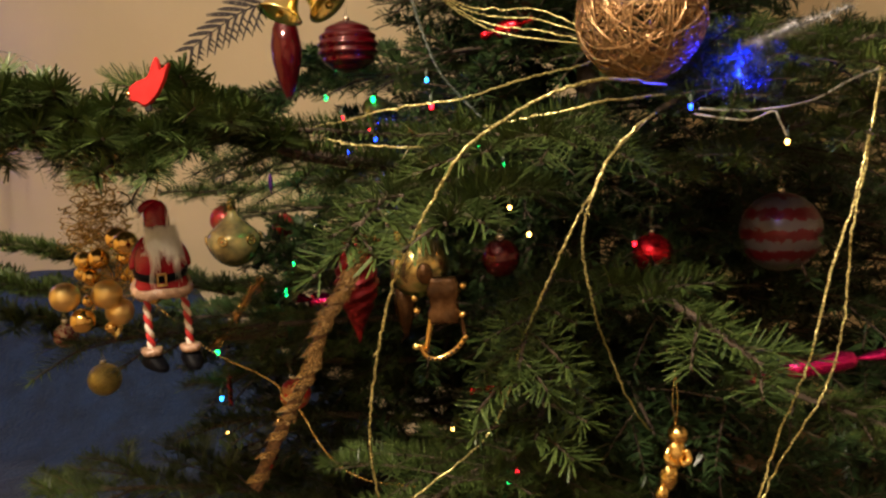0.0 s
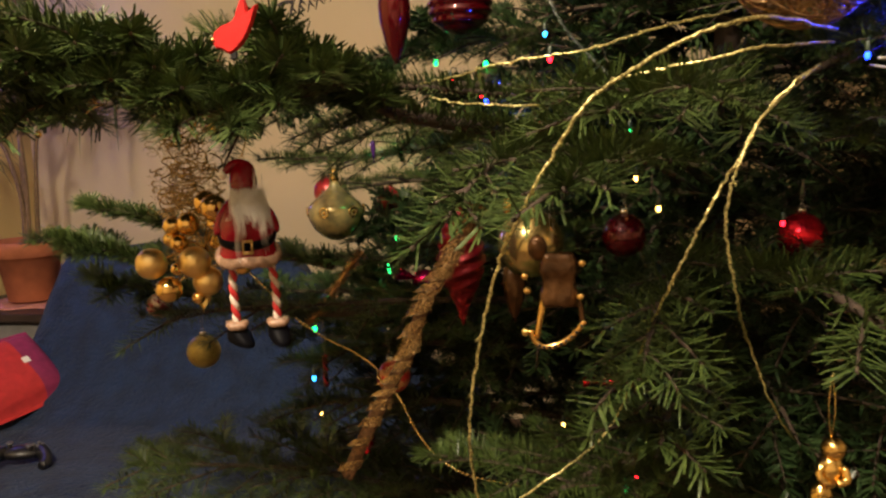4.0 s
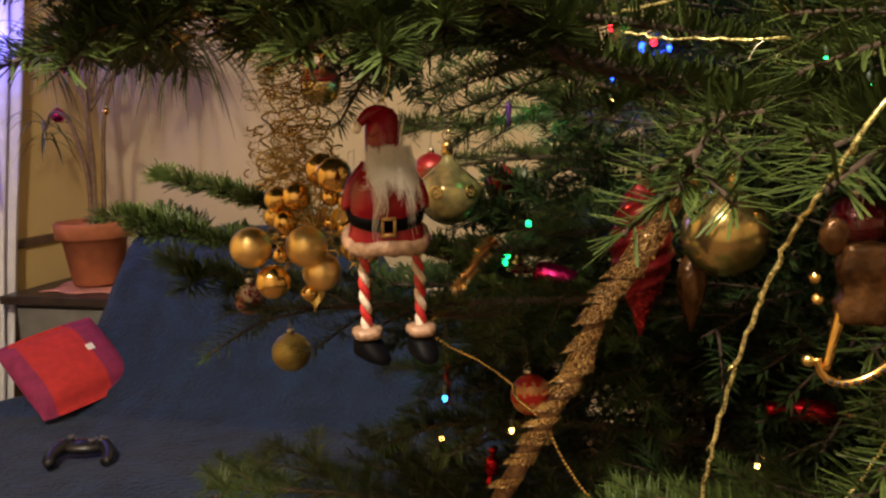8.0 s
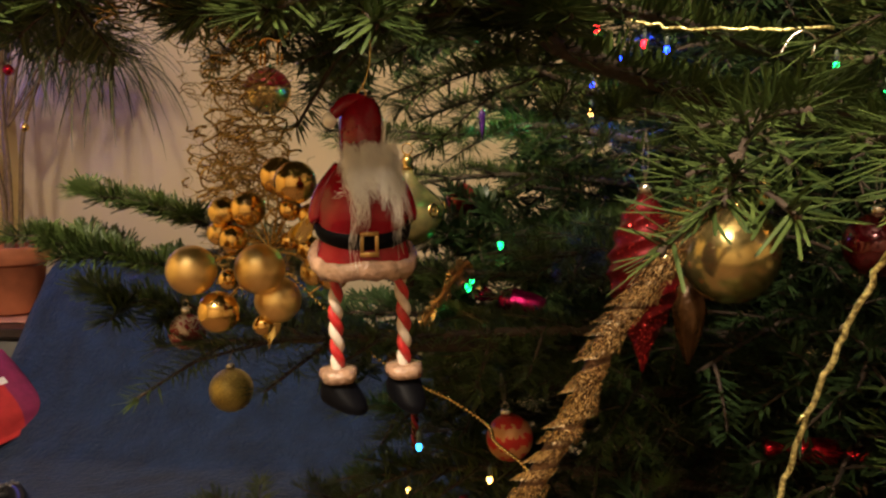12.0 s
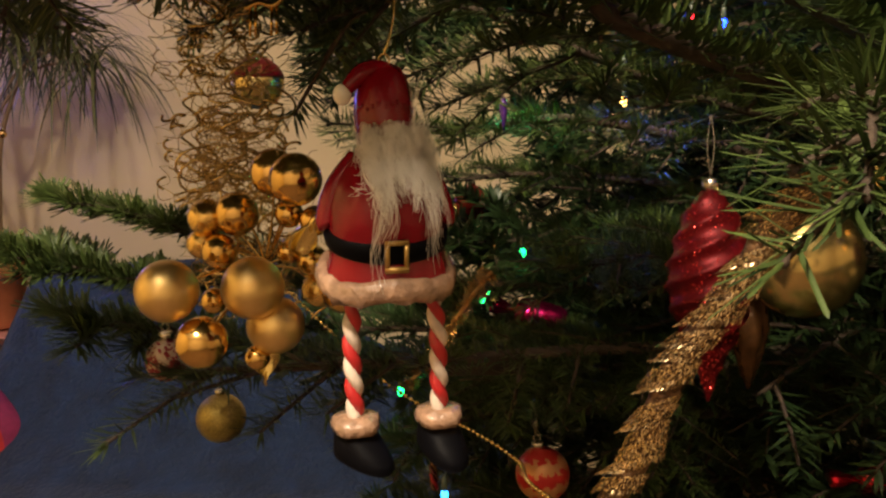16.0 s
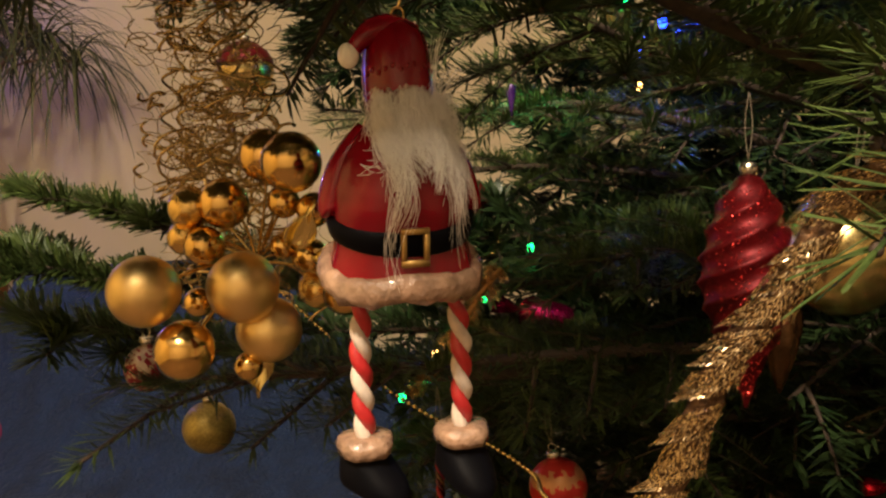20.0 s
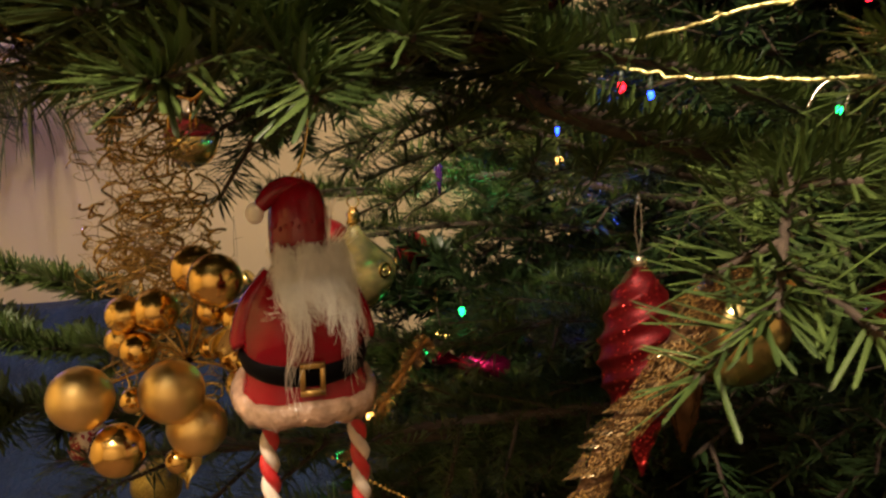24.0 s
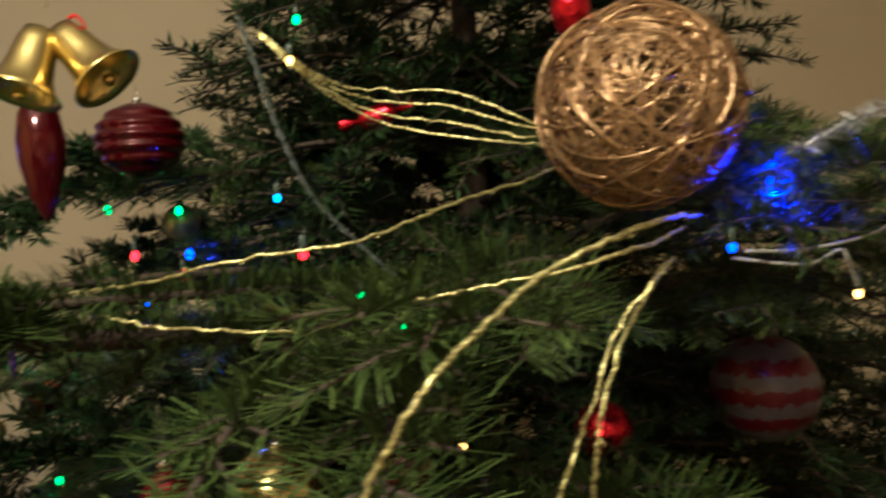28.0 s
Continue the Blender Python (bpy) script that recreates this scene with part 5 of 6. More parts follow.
# --- wicker ball
WB = Vector((0.174, 0.945, 1.366))
wk = thing("wicker_ball", WB, "large woven ball of shiny copper brown strands", "ornament ball")
rr = random.Random(31)
for i in range(250):
    ax = Vector((rr.gauss(0, 1), rr.gauss(0, 1), rr.gauss(0, 1))).normalized()
    u = ax.orthogonal().normalized()
    w = ax.cross(u)
    off, a0, span = rr.uniform(-0.75, 0.75), rr.uniform(0, 6.28), rr.uniform(2.2, 6.28)
    rad = 0.0705 * rr.uniform(0.93, 1.0)
    c, q = rad * off, rad * math.sqrt(1 - off * off)
    pts = [ax * (c + 0.003 * math.sin(3 * t + i)) + u * q * math.cos(a0 + t) + w * q * math.sin(a0 + t) for t in [span * j / 40 for j in range(41)]]
    part("strand", Geo().tube(pts, rr.choice((0.0004, 0.0005, 0.0007, 0.0011)), 5), M_WICKER, wk)
loop_thread(wk, 0.069, 0.06)

# --- baubles
bauble((-0.093, 1.110, 1.075), 0.0405, M_GOLD_OLD, "large satin gold glass bauble", 0.04, 1.05, tilt=6)
bauble((-0.283, 1.153, 0.891), 0.0225, M_RED_BAND, "small red bauble with fine gold bands", 0.03, tilt=-8)
rt = bauble((-0.576, 1.320, 1.238), 0.0270, M_GOLD_SATIN, "small gold bauble with a red glitter top", 0.03, 1.0)
part("dome", Geo().lathe([(0.0274, 0.004), (0.0269, 0.0085), (0.0213, 0.0178), (0.0114, 0.0253), (0.0050, 0.0270)], 28), M_RED_GLIT, rt, "red glitter dome")
bauble((-0.555, 1.050, 1.012), 0.0160, M_REDWHITE, "small dark red bauble with cream glitter patches", 0.02)
bauble((-0.638, 1.320, 0.877), 0.0270, M_GLIT_DULL, "olive gold glitter bauble", 0.03)
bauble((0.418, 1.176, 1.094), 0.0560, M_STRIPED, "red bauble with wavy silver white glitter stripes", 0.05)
bauble((0.018, 1.100, 1.084), 0.0260, M_RED_DARK, "dull red bauble hanging deep in the tree", 0.03)
bauble((0.241, 1.194, 1.067), 0.0300, M_RED_FOIL, "crinkled red foil bauble", 0.03)
bauble((-0.501, 1.600, 1.113), 0.0280, M_RED_PEARL, "red bauble with a thin thread", 0.06)
bauble((-0.386, 1.620, 1.092), 0.0260, M_RED_PEARL, "red bauble with a thin thread", 0.06)
bauble((-0.217, 1.450, 1.414), 0.0520, M_RED_DARK, "dark red mirror bauble with ridged rings", 0.04, 0.86, rib=lambda a, z: 1 + 0.045 * math.sin(z * 430))
bauble((-0.191, 1.600, 1.313), 0.0260, M_ONION, "small frosted gold glass bauble", 0.04)
for p, r, mm in (((-2.245, 2.90, 1.265), 0.026, M_MAGENTA), ((-1.97, 2.80, 1.27), 0.014, M_GOLD), ((-2.05, 2.85, 1.46), 0.018, M_RED_FOIL), ((-2.20, 2.9, 1.43), 0.016, M_RED_FOIL)):
    bauble(p, r, mm, "small shiny bauble hanging in the house plant", 0.08)

# --- onion shaped glass ornament
on = thing("glass_onion", (-0.427, 1.400, 1.093), "onion shaped frosted gold glass ornament with gold pattern", "glass ornament")
part("body", Geo().lathe([(0.0015, -0.053), (0.012, -0.051), (0.026, -0.044), (0.040, -0.031), (0.0495, -0.013), (0.052, 0.003), (0.045, 0.016), (0.030, 0.029), (0.016, 0.040), (0.009, 0.050), (0.0075, 0.056)], 40), M_ONION, on)
nk = part("neck", Geo().lathe([(0.0085, 0.056), (0.010, 0.060), (0.0075, 0.064), (0.0095, 0.069), (0.006, 0.074), (0.004, 0.078)], 18), M_GOLD, on, "ridged gold neck")
part("ring", Geo().tube([(0.0075 * math.cos(t), 0, 0.085 + 0.0075 * math.sin(t)) for t in [i * math.pi / 10 for i in range(21)]], 0.0009, 6), M_GOLD, on)
for i in range(5):
    a = -math.pi / 2 - 0.12 + (i - 2) * 1.05
    u = Vector((math.cos(a), math.sin(a), 0))
    w = Vector((-math.sin(a), math.cos(a), 0))
    pts = [u * (0.0515 - 0.0008 * math.sin(q) ** 2) + w * 0.0085 * math.cos(q) + Vector((0, 0, 0.002 + 0.0085 * math.sin(q))) for q in [k * math.pi / 9 for k in range(19)]]
    part("rosette", Geo().tube(pts, 0.0016, 6).ball(u * 0.0505 + Vector((0, 0, 0.002)), 0.0034, 0, 10, 7), M_GOLD_FOIL, on)
loop_thread(on, 0.092, 0.08)
on.scale = (0.90, 0.90, 0.90)

# --- red twisted cone
rc = thing("cone_ornament", (-0.170, 1.047, 1.066), "long red glitter ornament with spiral ridges and a pointed tip", "glass ornament")
prof = [(0.0012, -0.078), (0.004, -0.066), (0.010, -0.050), (0.0195, -0.030), (0.0265, -0.010), (0.0275, 0.006), (0.0235, 0.028), (0.0175, 0.046), (0.010, 0.058), (0.005, 0.063)]
pz = np.linspace(-0.078, 0.063, 110)
pr = np.interp(pz, [z for _, z in prof], [q for q, _ in prof])
part("body", Geo().lathe(list(zip(pr.tolist(), pz.tolist())), 64, rib=lambda a, z: 1 + 0.07 * (1 - abs(math.sin((4 * a - z * 390) / 2)) * 2)), M_RED_GLIT, rc)
g = Geo()
rg = random.Random(12)
for i in range(1500):
    z, a = rg.uniform(-0.070, 0.055), rg.uniform(0, 6.283)
    q = float(np.interp(z, pz, pr)) * (1 + 0.07 * (1 - abs(math.sin((4 * a - z * 390) / 2)) * 2)) + 0.0003
    o = Vector((math.cos(a), math.sin(a), 0))
    n = (o + Vector((rg.gauss(0, 0.45), rg.gauss(0, 0.45), rg.gauss(0, 0.45)))).normalized()
    u = n.orthogonal().normalized() * 0.00055
    w = n.cross(u)
    p = o * q + Vector((0, 0, z))
    g.add([p - u, p - w, p + u, p + w], [(0, 1, 2, 3)])
tagged(part("glitter_fleck", g, M_RED_FLECK, rc, smooth=False), kind="stuff")
part("cap", Geo().lathe([(0.005, 0.062), (0.0055, 0.070), (0.002, 0.072)], 14), M_CAP, rc)
loop_thread(rc, 0.072, 0.04)
rc2 = thing("cone_ornament", (-0.118, 1.162, 1.013), "dull copper red pointed glass ornament", "glass ornament")
part("body", Geo().lathe([(0.001, -0.050), (0.005, -0.040), (0.012, -0.018), (0.016, 0.004), (0.013, 0.022), (0.006, 0.034)], 30, rib=lambda a, z: 1 + 0.05 * math.sin(8 * a)), M_BROWN_GLASS, rc2)
part("cap", Geo().lathe([(0.005, 0.033), (0.0055, 0.041), (0.002, 0.043)], 14), M_CAP, rc2)

# --- dark red icicle
dr = thing("icicle_ornament", (-0.307, 1.368, 1.397), "long dark red glass icicle ornament", "glass ornament")
part("body", Geo().lathe([(0.0015, -0.075), (0.006, -0.068), (0.016, -0.045), (0.0235, -0.012), (0.0250, 0.012), (0.021, 0.040), (0.012, 0.060), (0.005, 0.067)], 36), M_RED_DARK, dr)
part("cap", Geo().lathe([(0.005, 0.066), (0.0055, 0.074), (0.002, 0.076)], 14), M_GOLD, dr)
loop_thread(dr, 0.076, 0.05)

# --- pair of bells
bl = thing("bell_pair", (-0.240, 1.142, 1.478), "pair of shiny gold bells tied together with red ribbon", "bell")
prof = [(0.006, 0.030), (0.014, 0.028), (0.0175, 0.016), (0.019, 0.0), (0.022, -0.016), (0.029, -0.028), (0.034, -0.033), (0.033, -0.034), (0.027, -0.027), (0.019, -0.012), (0.015, 0.012), (0.004, 0.024)]
for tilt, dx in ((18, -0.007), (-40, 0.010)):
    turn = Euler((radians(-14), radians(tilt), 0)).to_matrix()
    o = Vector((dx, 0, -0.010)) + turn @ Vector((0, 0, -0.026))
    bb = part("bell", Geo().lathe(prof, 40, o, turn=turn), M_GOLD_PALE, bl)
    part("clapper", Geo().ball(o + turn @ Vector((0, 0, -0.034)), 0.006, 0, 14, 9), M_GOLD, bb)
part("ribbon", Geo().tube(glide([(0.018, -0.006, 0.002), (0.024, -0.010, 0.003), (0.029, -0.009, -0.002), (0.031, -0.006, -0.008)], 20), lambda t: 0.0018 - 0.0008 * t, 8), M_RED_FELT, bl, "red ribbon bow")
loop_thread(bl, 0.012, 0.06, M_GOLD_SATIN)
bl.scale = (0.92, 0.92, 0.92)

# --- dark bronze leaf sprig
sp = thing("leaf_sprig", (-0.276, 1.140, 1.438), "dark bronze artificial fern sprig", "sprig")
stem = glide([(0.0, 0, 0), (-0.035, -0.01, -0.012), (-0.070, -0.015, -0.033), (-0.108, -0.02, -0.060)], 20)
part("stem", Geo().tube(stem, lambda s: 0.0016 * (1 - 0.6 * s), 6), M_LEAF_DARK, sp)
for i in range(2, 20, 2):
    d = (stem[min(i + 1, 19)] - stem[i - 1]).normalized()
    for s in (-1, 1):
        o = (d * 0.9 + Vector((-0.25 * s, 0.1, 0.75 * s))).normalized()
        L = 0.050 * (1 - 0.55 * i / 20) * rr.uniform(0.75, 1.1)
        pts = [stem[i] + o * L * t + Vector((0, 0, -0.010 * t * t)) for t in (0, 0.35, 0.7, 1.0)]
        lf = Geo().tube(glide(pts, 8), lambda t: 0.0021 * (1 - 0.8 * t) + 0.0002, 5)
        for q in (0.22, 0.42, 0.62):
            b = pts[0].lerp(pts[-1], q)
            lf.tube([b, b + (o + d * 0.9 * s).normalized() * L * 0.36], lambda t: 0.0019 * (1 - 0.85 * t) + 0.0002, 4)
        part("leaflet", lf, M_LEAF_DARK, sp)

# --- rocking toy ornament
rk = thing("rocking_ornament", (-0.057, 0.795, 1.080), "gold and amber brown toy ornament on a curved rocker", "ornament")
prof = [(0.003, -0.016)] + [(0.0165 + 0.0015 * math.sin(k * 0.9), -0.016 + 0.0042 * k) for k in range(13)] + [(0.003, 0.036)]
g = Geo().lathe(prof, 36, (0.006, 0, 0), sx=1.0, sy=0.62, rib=lambda a, z: (1 / max(abs(math.cos(a)), abs(math.sin(a)))) ** 0.75 * (1 + 0.16 * noise.noise(Vector((math.cos(a) * 2.2, math.sin(a) * 2.2, z * 130)))))
part("body", g, M_BROWN_GLASS, rk, "amber brown lacquered body")
part("head", Geo().ball((-0.014, 0, 0.040), 0.0105, 0, 16, 10, 0.9, 0.7, 1.2), M_BROWN_GLASS, rk)
part("leg", Geo().tube(glide([(-0.008, -0.002, -0.008), (-0.012, -0.003, -0.026), (-0.016, -0.003, -0.048)], 10), lambda t: 0.0036 - 0.0009 * t, 10), M_GOLD, rk, "straight gold leg")
part("leg", Geo().tube(glide([(0.022, 0.002, -0.006), (0.026, 0.002, -0.020), (0.028, 0.0, -0.034)], 10), lambda t: 0.0030 - 0.0008 * t, 10), M_BROWN_GLASS, rk)
arc = glide([(-0.022, -0.003, -0.040), (-0.018, -0.003, -0.051), (-0.008, -0.003, -0.0565), (0.006, -0.003, -0.0535), (0.019, -0.003, -0.0445), (0.030, -0.003, -0.031)], 27)
part("rocker", Geo().tube(arc, 0.0030, 8), M_GOLD, rk, "curved gold rocker")
for p in arc[8:25:2]:
    part("stud", Geo().ball(Vector(p) + Vector((0, -0.003, 0.0)), 0.0017, 0, 8, 6), M_BLACK, rk)
part("knob", Geo().ball((-0.027, -0.003, -0.042), 0.0044, 0, 14, 9), M_GOLD_PALE, rk)
for x, z in ((-0.026, 0.014), (-0.024, 0.000), (0.028, 0.026), (0.026, -0.006)):
    part("fitting", Geo().ball((x, -0.008, z), 0.0040, 0, 10, 7), M_GOLD_FOIL, rk)
loop_thread(rk, 0.045, 0.05)
rk.scale = (0.86, 0.86, 0.86)

# --- small gold figure, one plain mesh
g = Geo()
g.ball((0, 0, 0.022), 0.0105, 0, 16, 10).ball((0, 0, 0.002), 0.0125, 0, 16, 10, 0.9, 0.8, 1.3).ball((-0.004, -0.002, -0.022), 0.0105, 0, 16, 10, 0.9, 0.8, 1.4)
g.ball((-0.009, -0.004, -0.040), 0.0075, 0, 12, 8, 1, 1, 1.5).tube(glide([(0.008, -0.006, 0.010), (0.012, -0.010, 0.0), (0.004, -0.012, -0.004)], 8), 0.0035, 8)
g.tube(glide([(-0.008, -0.006, 0.010), (-0.011, -0.010, 0.0), (-0.002, -0.012, -0.006)], 8), 0.0035, 8)
ob = part("gold_figurine", g, M_GOLD_FOIL)
ob.location = (0.201, 0.925, 0.871)
ob.scale = (1.14, 1.14, 1.14)
ob.rotation_euler = (0, radians(8), 0)
tagged(ob, "small crinkled gold foil figurine hanging on a gold thread", "figurine")
th = thing("hanging_thread", (0.202, 0.925, 0.906), "doubled gold hanging thread", "thread")
part("strand", Geo().tube(glide([(0, 0, 0), (0.003, 0.0, 0.03), (0.001, 0.004, 0.065)], 8), 0.0005, 5), M_GOLD_SATIN, th)
part("strand", Geo().tube(glide([(0, 0, 0), (-0.003, 0.0, 0.03), (0.001, 0.004, 0.065)], 8), 0.0005, 5), M_GOLD_SATIN, th)

# --- foil wrapped sweets
def sweet(a, b, r, material, label):
    a, b = Vector(a), Vector(b)
    L, c = (b - a).length, (a + b) / 2
    ob = thing("wrapped_sweet", c, label, "sweet", "foil wrapped sweets")
    turn = (b - a).to_track_quat("Z", "Y").to_matrix()
    h = L / 2
    crinkle = lambda p, z: 1 + 0.07 * math.sin(9 * p + z * 260)
    part("body", Geo().lathe([(r * 0.25, -h * 0.52), (r * 0.8, -h * 0.46), (r, -h * 0.3), (r, h * 0.3), (r * 0.8, h * 0.46), (r * 0.25, h * 0.52)], 24, turn=turn, rib=crinkle), material, ob)
    for s in (-1, 1):
        fan = [(r * 0.24, s * h * 0.52), (r * 0.55, s * h * 0.66), (r * 0.85, s * h * 0.84), (r * 1.0, s * h)]
        part("twist", Geo().lathe(fan, 28, turn=turn, sy=0.55, rib=lambda p, z: 1 + 0.16 * math.sin(11 * p)), material, ob)
    return ob


sweet((-0.031, 1.232, 0.863), (0.064, 1.230, 0.860), 0.0125, M_RED_FOIL, "sweet wrapped in shiny red foil, hanging in the tree")
sweet((-0.352, 1.500, 0.972), (-0.228, 1.500, 0.938), 0.0195, M_MAGENTA, "sweet wrapped in shiny magenta foil, hanging in the tree")
sweet((0.295, 0.950, 0.953), (0.459, 0.954, 0.974), 0.0115, M_MAGENTA, "sweet wrapped in shiny magenta foil, hanging in the tree")
sweet((-0.337, 1.217, 0.800), (-0.342, 1.218, 0.755), 0.0080, M_RED_FOIL, "small red foil sweet on a thread")
sweet((0.014, 1.356, 1.408), (0.093, 1.326, 1.426), 0.0120, M_RED_FOIL, "sweet wrapped in shiny red foil, hanging in the tree")

# --- red felt bird shape clipped to the limb
bd = thing("felt_ornament", (-0.316, 0.790, 1.306), "flat stitched red felt bird shape clipped to the limb", "felt ornament")
out = [(-0.0188, -0.0041), (-0.0115, 0.0009), (-0.0029, 0.0036), (0.0011, 0.0077), (0.0043, 0.0154), (0.0084, 0.0226), (0.0111, 0.0167), (0.0120, 0.0104), (0.0165, 0.0131), (0.0210, 0.0167), (0.0170, 0.0059), (0.0124, -0.0041), (0.0066, -0.0131), (-0.0020, -0.0208), (-0.0066, -0.0222), (-0.0115, -0.0190), (-0.0179, -0.0167), (-0.0201, -0.0109)]
out = [(v.x, v.z) for v in glide([(x, 0, z) for x, z in out + out[:1]], 55)[:-1]]
vs = [(x, y, z) for y, sc in ((-0.0040, 0.92), (-0.002, 1.0), (0.002, 1.0), (0.0040, 0.92)) for x, z in [(p * sc, q * sc) for p, q in out]]
k = len(out)
hub = [(-0.004, -0.0042, -0.006), (-0.004, 0.0042, -0.006)]
vs += hub
fs = [(i, (i + 1) % k, 4 * k) for i in range(k)] + [(3 * k + (i + 1) % k, 3 * k + i, 4 * k + 1) for i in range(k)] + [(r * k + i, (r + 1) * k + i, (r + 1) * k + (i + 1) % k, r * k + (i + 1) % k) for r in range(3) for i in range(k)]
part("felt", Geo().add(vs, fs), M_RED_FELT, bd, smooth=False)
part("beak", Geo().ball((-0.0205, 0, -0.010), 0.0028, 0, 10, 7), M_GOLD, bd)
part("clip", Geo().box((-0.006, -0.002, -0.027), (0.0, 0.002, -0.020)), M_BLACK, bd, smooth=False, bevel=0.001)
for p in ((-0.389, 0.877, 1.279), (-0.369, 0.867, 1.286)):
    ob = part("red_berry", Geo().ball((0, 0, 0), 0.0024, 0, 14, 9, 1.5, 0.9, 0.8), M_RED_FELT)
    ob.location = p
    tagged(ob, "small red felt berry on the limb", "berry", "red berries")

# --- further small ornaments
td = thing("glass_drop", (0.144, 0.984, 1.447), "small red and gold glass drop with a silver cap", "glass ornament")
part("body", Geo().lathe([(0.002, -0.026), (0.010, -0.020), (0.015, -0.006), (0.013, 0.006), (0.007, 0.014)], 24), M_RED_FOIL, td)
part("collar", Geo().lathe([(0.008, 0.013), (0.0105, 0.016), (0.0105, 0.024), (0.006, 0.030)], 20), M_GOLD, td, "gold collar")
part("cap", Geo().lathe([(0.004, 0.029), (0.0045, 0.040), (0.002, 0.042)], 12), M_CAP, td)
loop_thread(td, 0.042, 0.04)
cn = thing("twisted_stick", (-0.372, 1.135, 0.905), "thin twisted dark red and brown stick hanging on a thread", "ornament")
for ph, mm in ((0.0, M_RED_PEARL), (2.1, M_RED_DARK), (4.2, M_BROWN_GLASS)):
    part("strand", Geo().tube([(0.0022 * math.cos(ph + 0.5 * i), 0.0022 * math.sin(ph + 0.5 * i), 0.020 - 0.0016 * i) for i in range(28)], 0.0016, 6), mm, cn)
loop_thread(cn, 0.020, 0.05)
ic = thing("icicle_ornament", (-0.315, 1.228, 1.192), "small violet glass icicle", "glass ornament")
part("body", Geo().lathe([(0.0006, -0.016), (0.0020, -0.006), (0.0038, 0.003), (0.0032, 0.011), (0.001, 0.015)], 18), M_PURPLE, ic)
loop_thread(ic, 0.015, 0.03)
hk = thing("ornament_hook", (-0.084, 0.957, 1.224), "bent silver wire ornament hook on the twig", "hook")
part("wire", Geo().tube(glide([(-0.012, 0, -0.002), (-0.006, 0.001, 0.008), (0.002, 0, 0.012), (0.009, 0, 0.006), (0.007, -0.001, -0.004), (0.015, 0, -0.006)], 30), 0.0009, 6), M_CAP, hk)
dc = thing("gold_charm", (-0.424, 0.935, 1.235), "tiny bent gold wire charm hanging under the limb", "charm")
part("bar", Geo().tube(glide([(-0.012, 0, 0.003), (-0.004, 0, 0.006), (0.004, 0, 0.004), (0.011, 0, 0.009)], 14), 0.0016, 6), M_GOLD, dc)
for x in (-0.009, -0.006, 0.003, 0.006):
    part("leg", Geo().tube([(x, 0, 0.004), (x - 0.001, 0, -0.012)], 0.0009, 5), M_GOLD, dc)
loop_thread(dc, 0.006, 0.03)
gf = thing("foil_ornament", (-0.106, 0.948, 1.136), "small crumpled gold foil ornament deep in the spray", "ornament")
part("body", Geo().ball((0, 0, 0), 0.0065, 0, 18, 12, 0.7, 0.7, 1.5), M_GOLD_FOIL, gf)
loop_thread(gf, 0.016, 0.03)

ft = thing("foil_cracker", (-0.643, 1.624, 1.047), "small shiny gold foil cracker hanging in the tree", "ornament")
turn = Vector((0.80, -0.15, 0.55)).to_track_quat("Z", "Y").to_matrix()
part("tube", Geo().lathe([(0.004, -0.026), (0.0115, -0.024), (0.0120, 0.0), (0.0115, 0.018), (0.0130, 0.020), (0.0130, 0.026), (0.003, 0.027)], 24, turn=turn), M_GOLD_PALE, ft)
part("band", Geo().lathe([(0.0122, -0.012), (0.0128, -0.010), (0.0128, -0.004), (0.0122, -0.002)], 24, turn=turn), M_GOLD, ft)
loop_thread(ft, 0.012, 0.09)

# --- silver tinsel by the blue light
r = random.Random(77)
g = Geo()
ln = glide([(0.288, 0.930, 1.329), (0.318, 0.935, 1.339), (0.351, 0.940, 1.351), (0.411, 0.960, 1.368)], 200)
for p in ln:
    for q in range(4):
        o = Vector((r.gauss(0, 1), r.gauss(0, 1), r.gauss(0, 1))).normalized()
        t = o.orthogonal().normalized() * 0.0005
        g.add([p - t, p + t, p + o * 0.014], [(0, 1, 2)])
ob = part("silver_tinsel", g, M_SILVER, smooth=False)
tagged(ob, "short length of fluffy silver tinsel on the branch", "tinsel", kind="stuff")

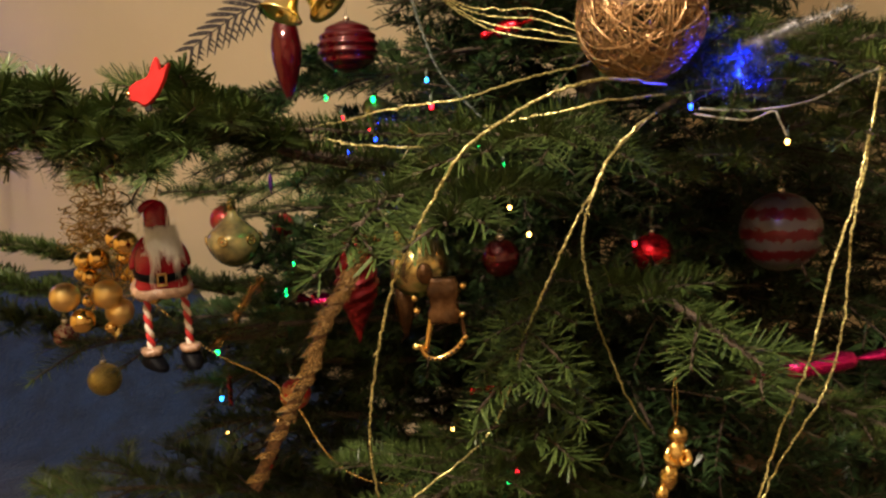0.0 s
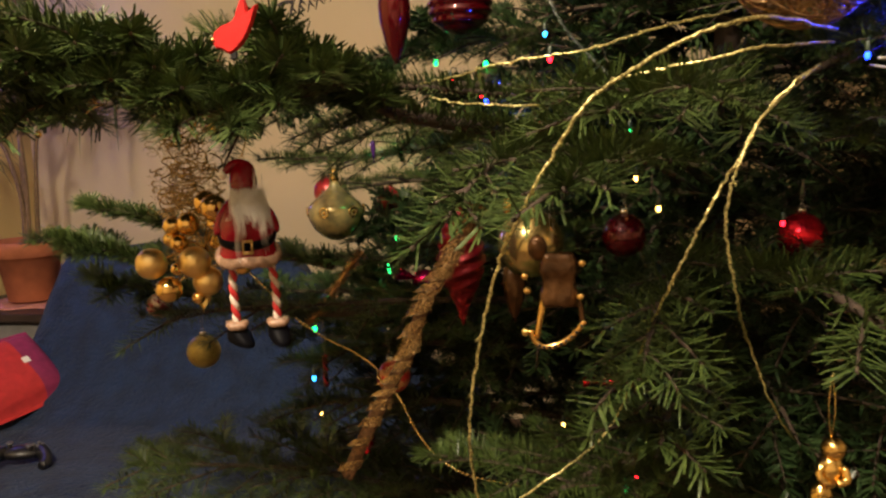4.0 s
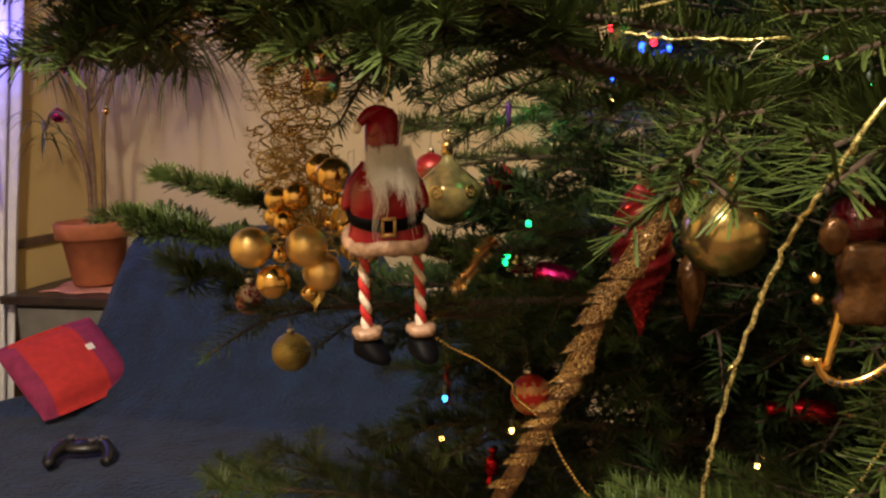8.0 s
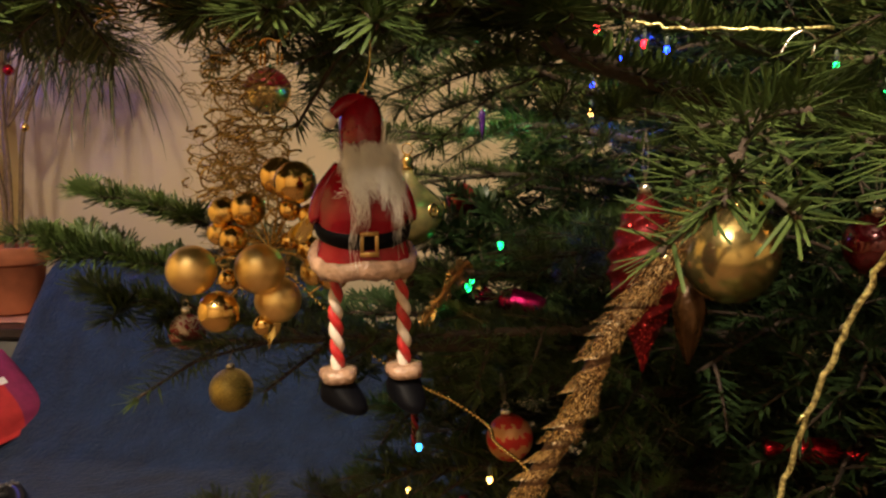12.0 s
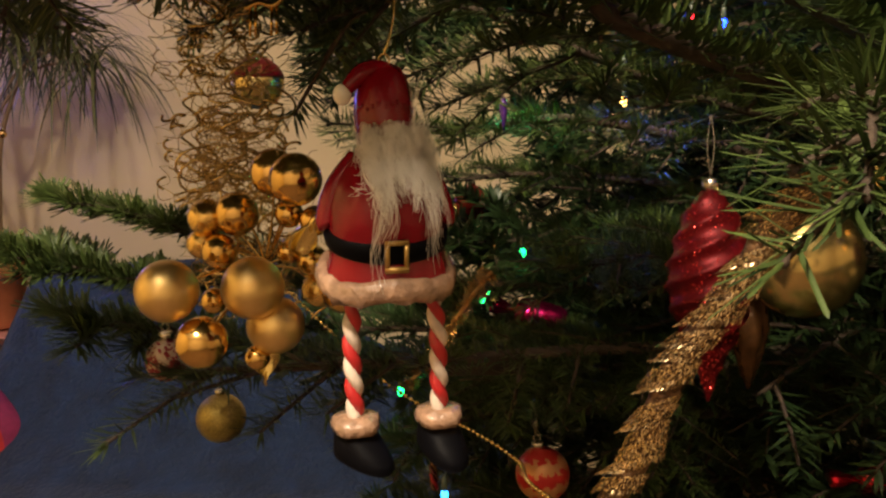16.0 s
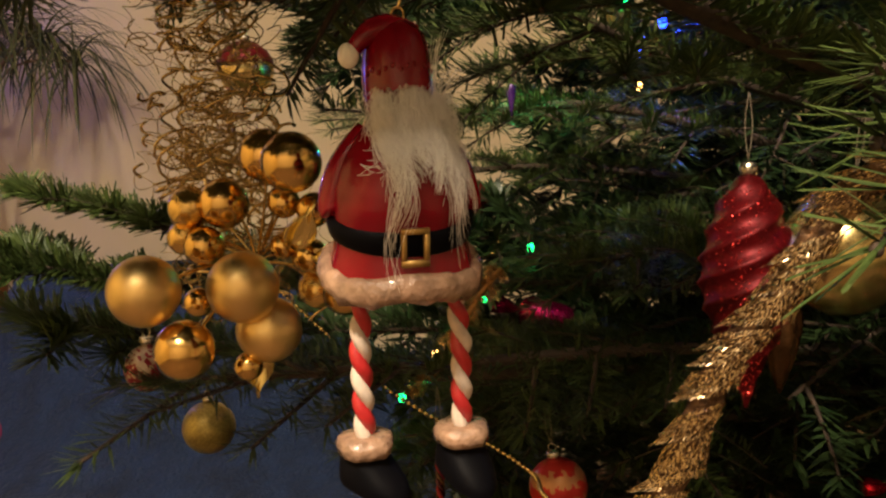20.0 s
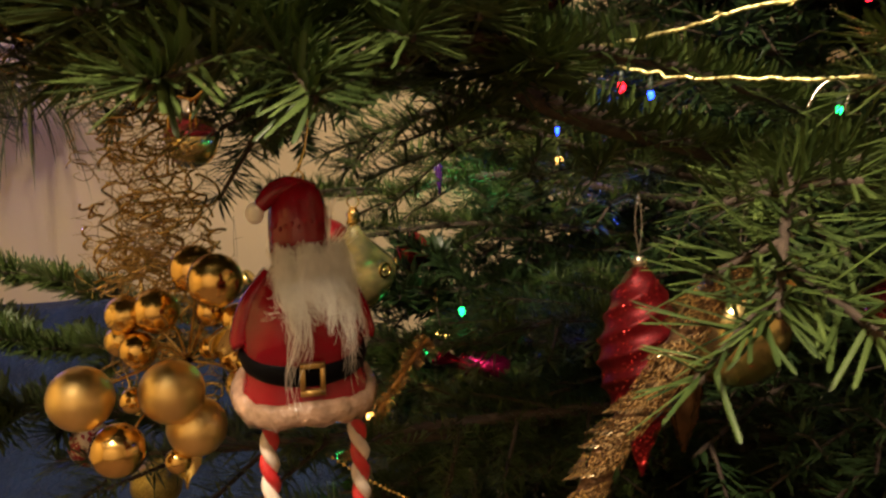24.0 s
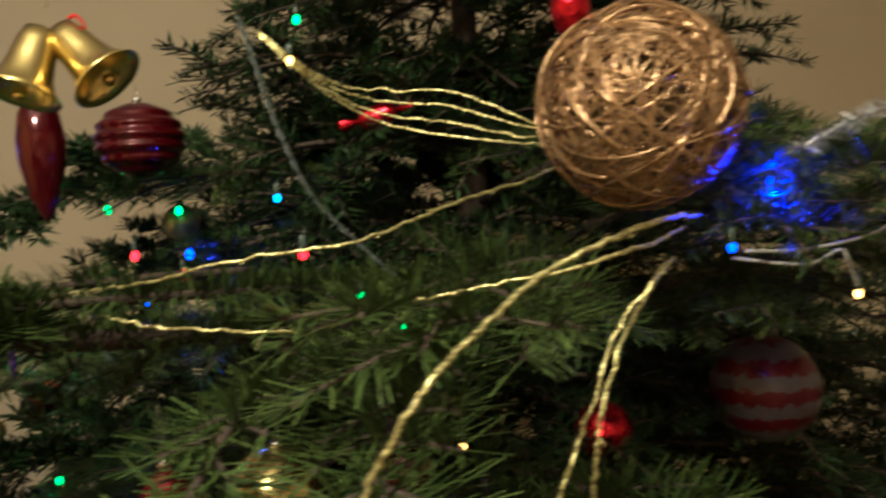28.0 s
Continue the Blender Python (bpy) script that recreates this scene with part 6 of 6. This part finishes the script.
# ---------------------------------------------------------------- fairy lights
def led(at, tone, size=0.0035):
    ob = thing("fairy_light", at, {"warm": "warm white", "green": "green", "blue": "blue", "red": "red", "cyan": "pale blue"}[tone] + " glowing fairy light bulb on a thin cable", "light", "fairy lights")
    part("bulb", Geo().ball((0, 0, 0), size, 0, 12, 8, 0.85, 0.85, 1.25), LED[tone], ob)
    part("socket", Geo().lathe([(0.0018, size * 0.9), (0.0022, size + 0.002), (0.0020, size + 0.008), (0.0010, size + 0.010)], 10), M_SOCKET, ob)
    part("cable", Geo().tube(glide([(0, 0, size + 0.009), (0.003, 0.004, size + 0.014), (0.007, 0.014, size + 0.012)], 8), 0.0007, 5), M_WIRE_G, ob)
    return ob


for p, tone in (((-0.363, 1.491, 0.980), "green"), ((-0.346, 1.495, 1.000), "warm"), ((-0.418, 1.235, 0.936), "green"), ((-0.303, 1.300, 1.060), "green"),
                ((-0.204, 1.301, 1.205), "warm"), ((-0.299, 1.115, 0.864), "warm"), ((0.032, 1.099, 1.151), "warm"), ((0.012, 0.981, 0.822), "green"),
                ((0.326, 0.925, 1.223), "warm"), ((-0.276, 1.543, 1.336), "green"), ((-0.190, 1.560, 1.330), "green"), ((-0.202, 1.224, 1.282), "red"),
                ((-0.158, 1.200, 1.262), "red"), ((-0.168, 1.400, 1.275), "blue"), ((-0.145, 1.138, 1.249), "blue"), ((-0.061, 0.967, 1.281), "red"),
                ((0.218, 0.911, 1.265), "blue"), ((-0.345, 1.012, 0.932), "cyan"), ((-0.057, 1.110, 0.845), "warm"),
                ((-0.071, 1.120, 1.324), "cyan"), ((-0.035, 1.250, 1.504), "green"), ((-0.055, 1.060, 1.426), "warm"), ((-0.376, 1.120, 0.848), "warm"),
                ((-0.003, 1.150, 1.233), "green"), ((0.027, 1.120, 1.206), "green"), ((-0.385, 1.220, 0.978), "warm"), ((0.050, 1.020, 1.123), "warm"), ((0.024, 1.000, 0.827), "red"),
                ((-0.353, 1.450, 0.998), "green"), ((0.196, 1.100, 1.095), "red"), ((-0.204, 1.300, 1.233), "blue"), ((-0.327, 1.400, 1.011), "warm")):
    led(p, tone, 0.0052 if p[1] > 1.38 else 0.0040 if p[1] > 1.15 else 0.0030)
lamp("blue_light_glow", "POINT", pose(0.285, 0.955, 1.300), 1.7, (0.004, 0.014, 1.0), 0.004)
lamp("green_light_glow", "POINT", pose(-0.300, 1.30, 1.225), 0.16, (0.02, 1.0, 0.30), 0.004)
lamp("blue_pair_glow", "POINT", pose(-0.140, 1.420, 1.245), 0.30, (0.03, 0.08, 1.0), 0.004)
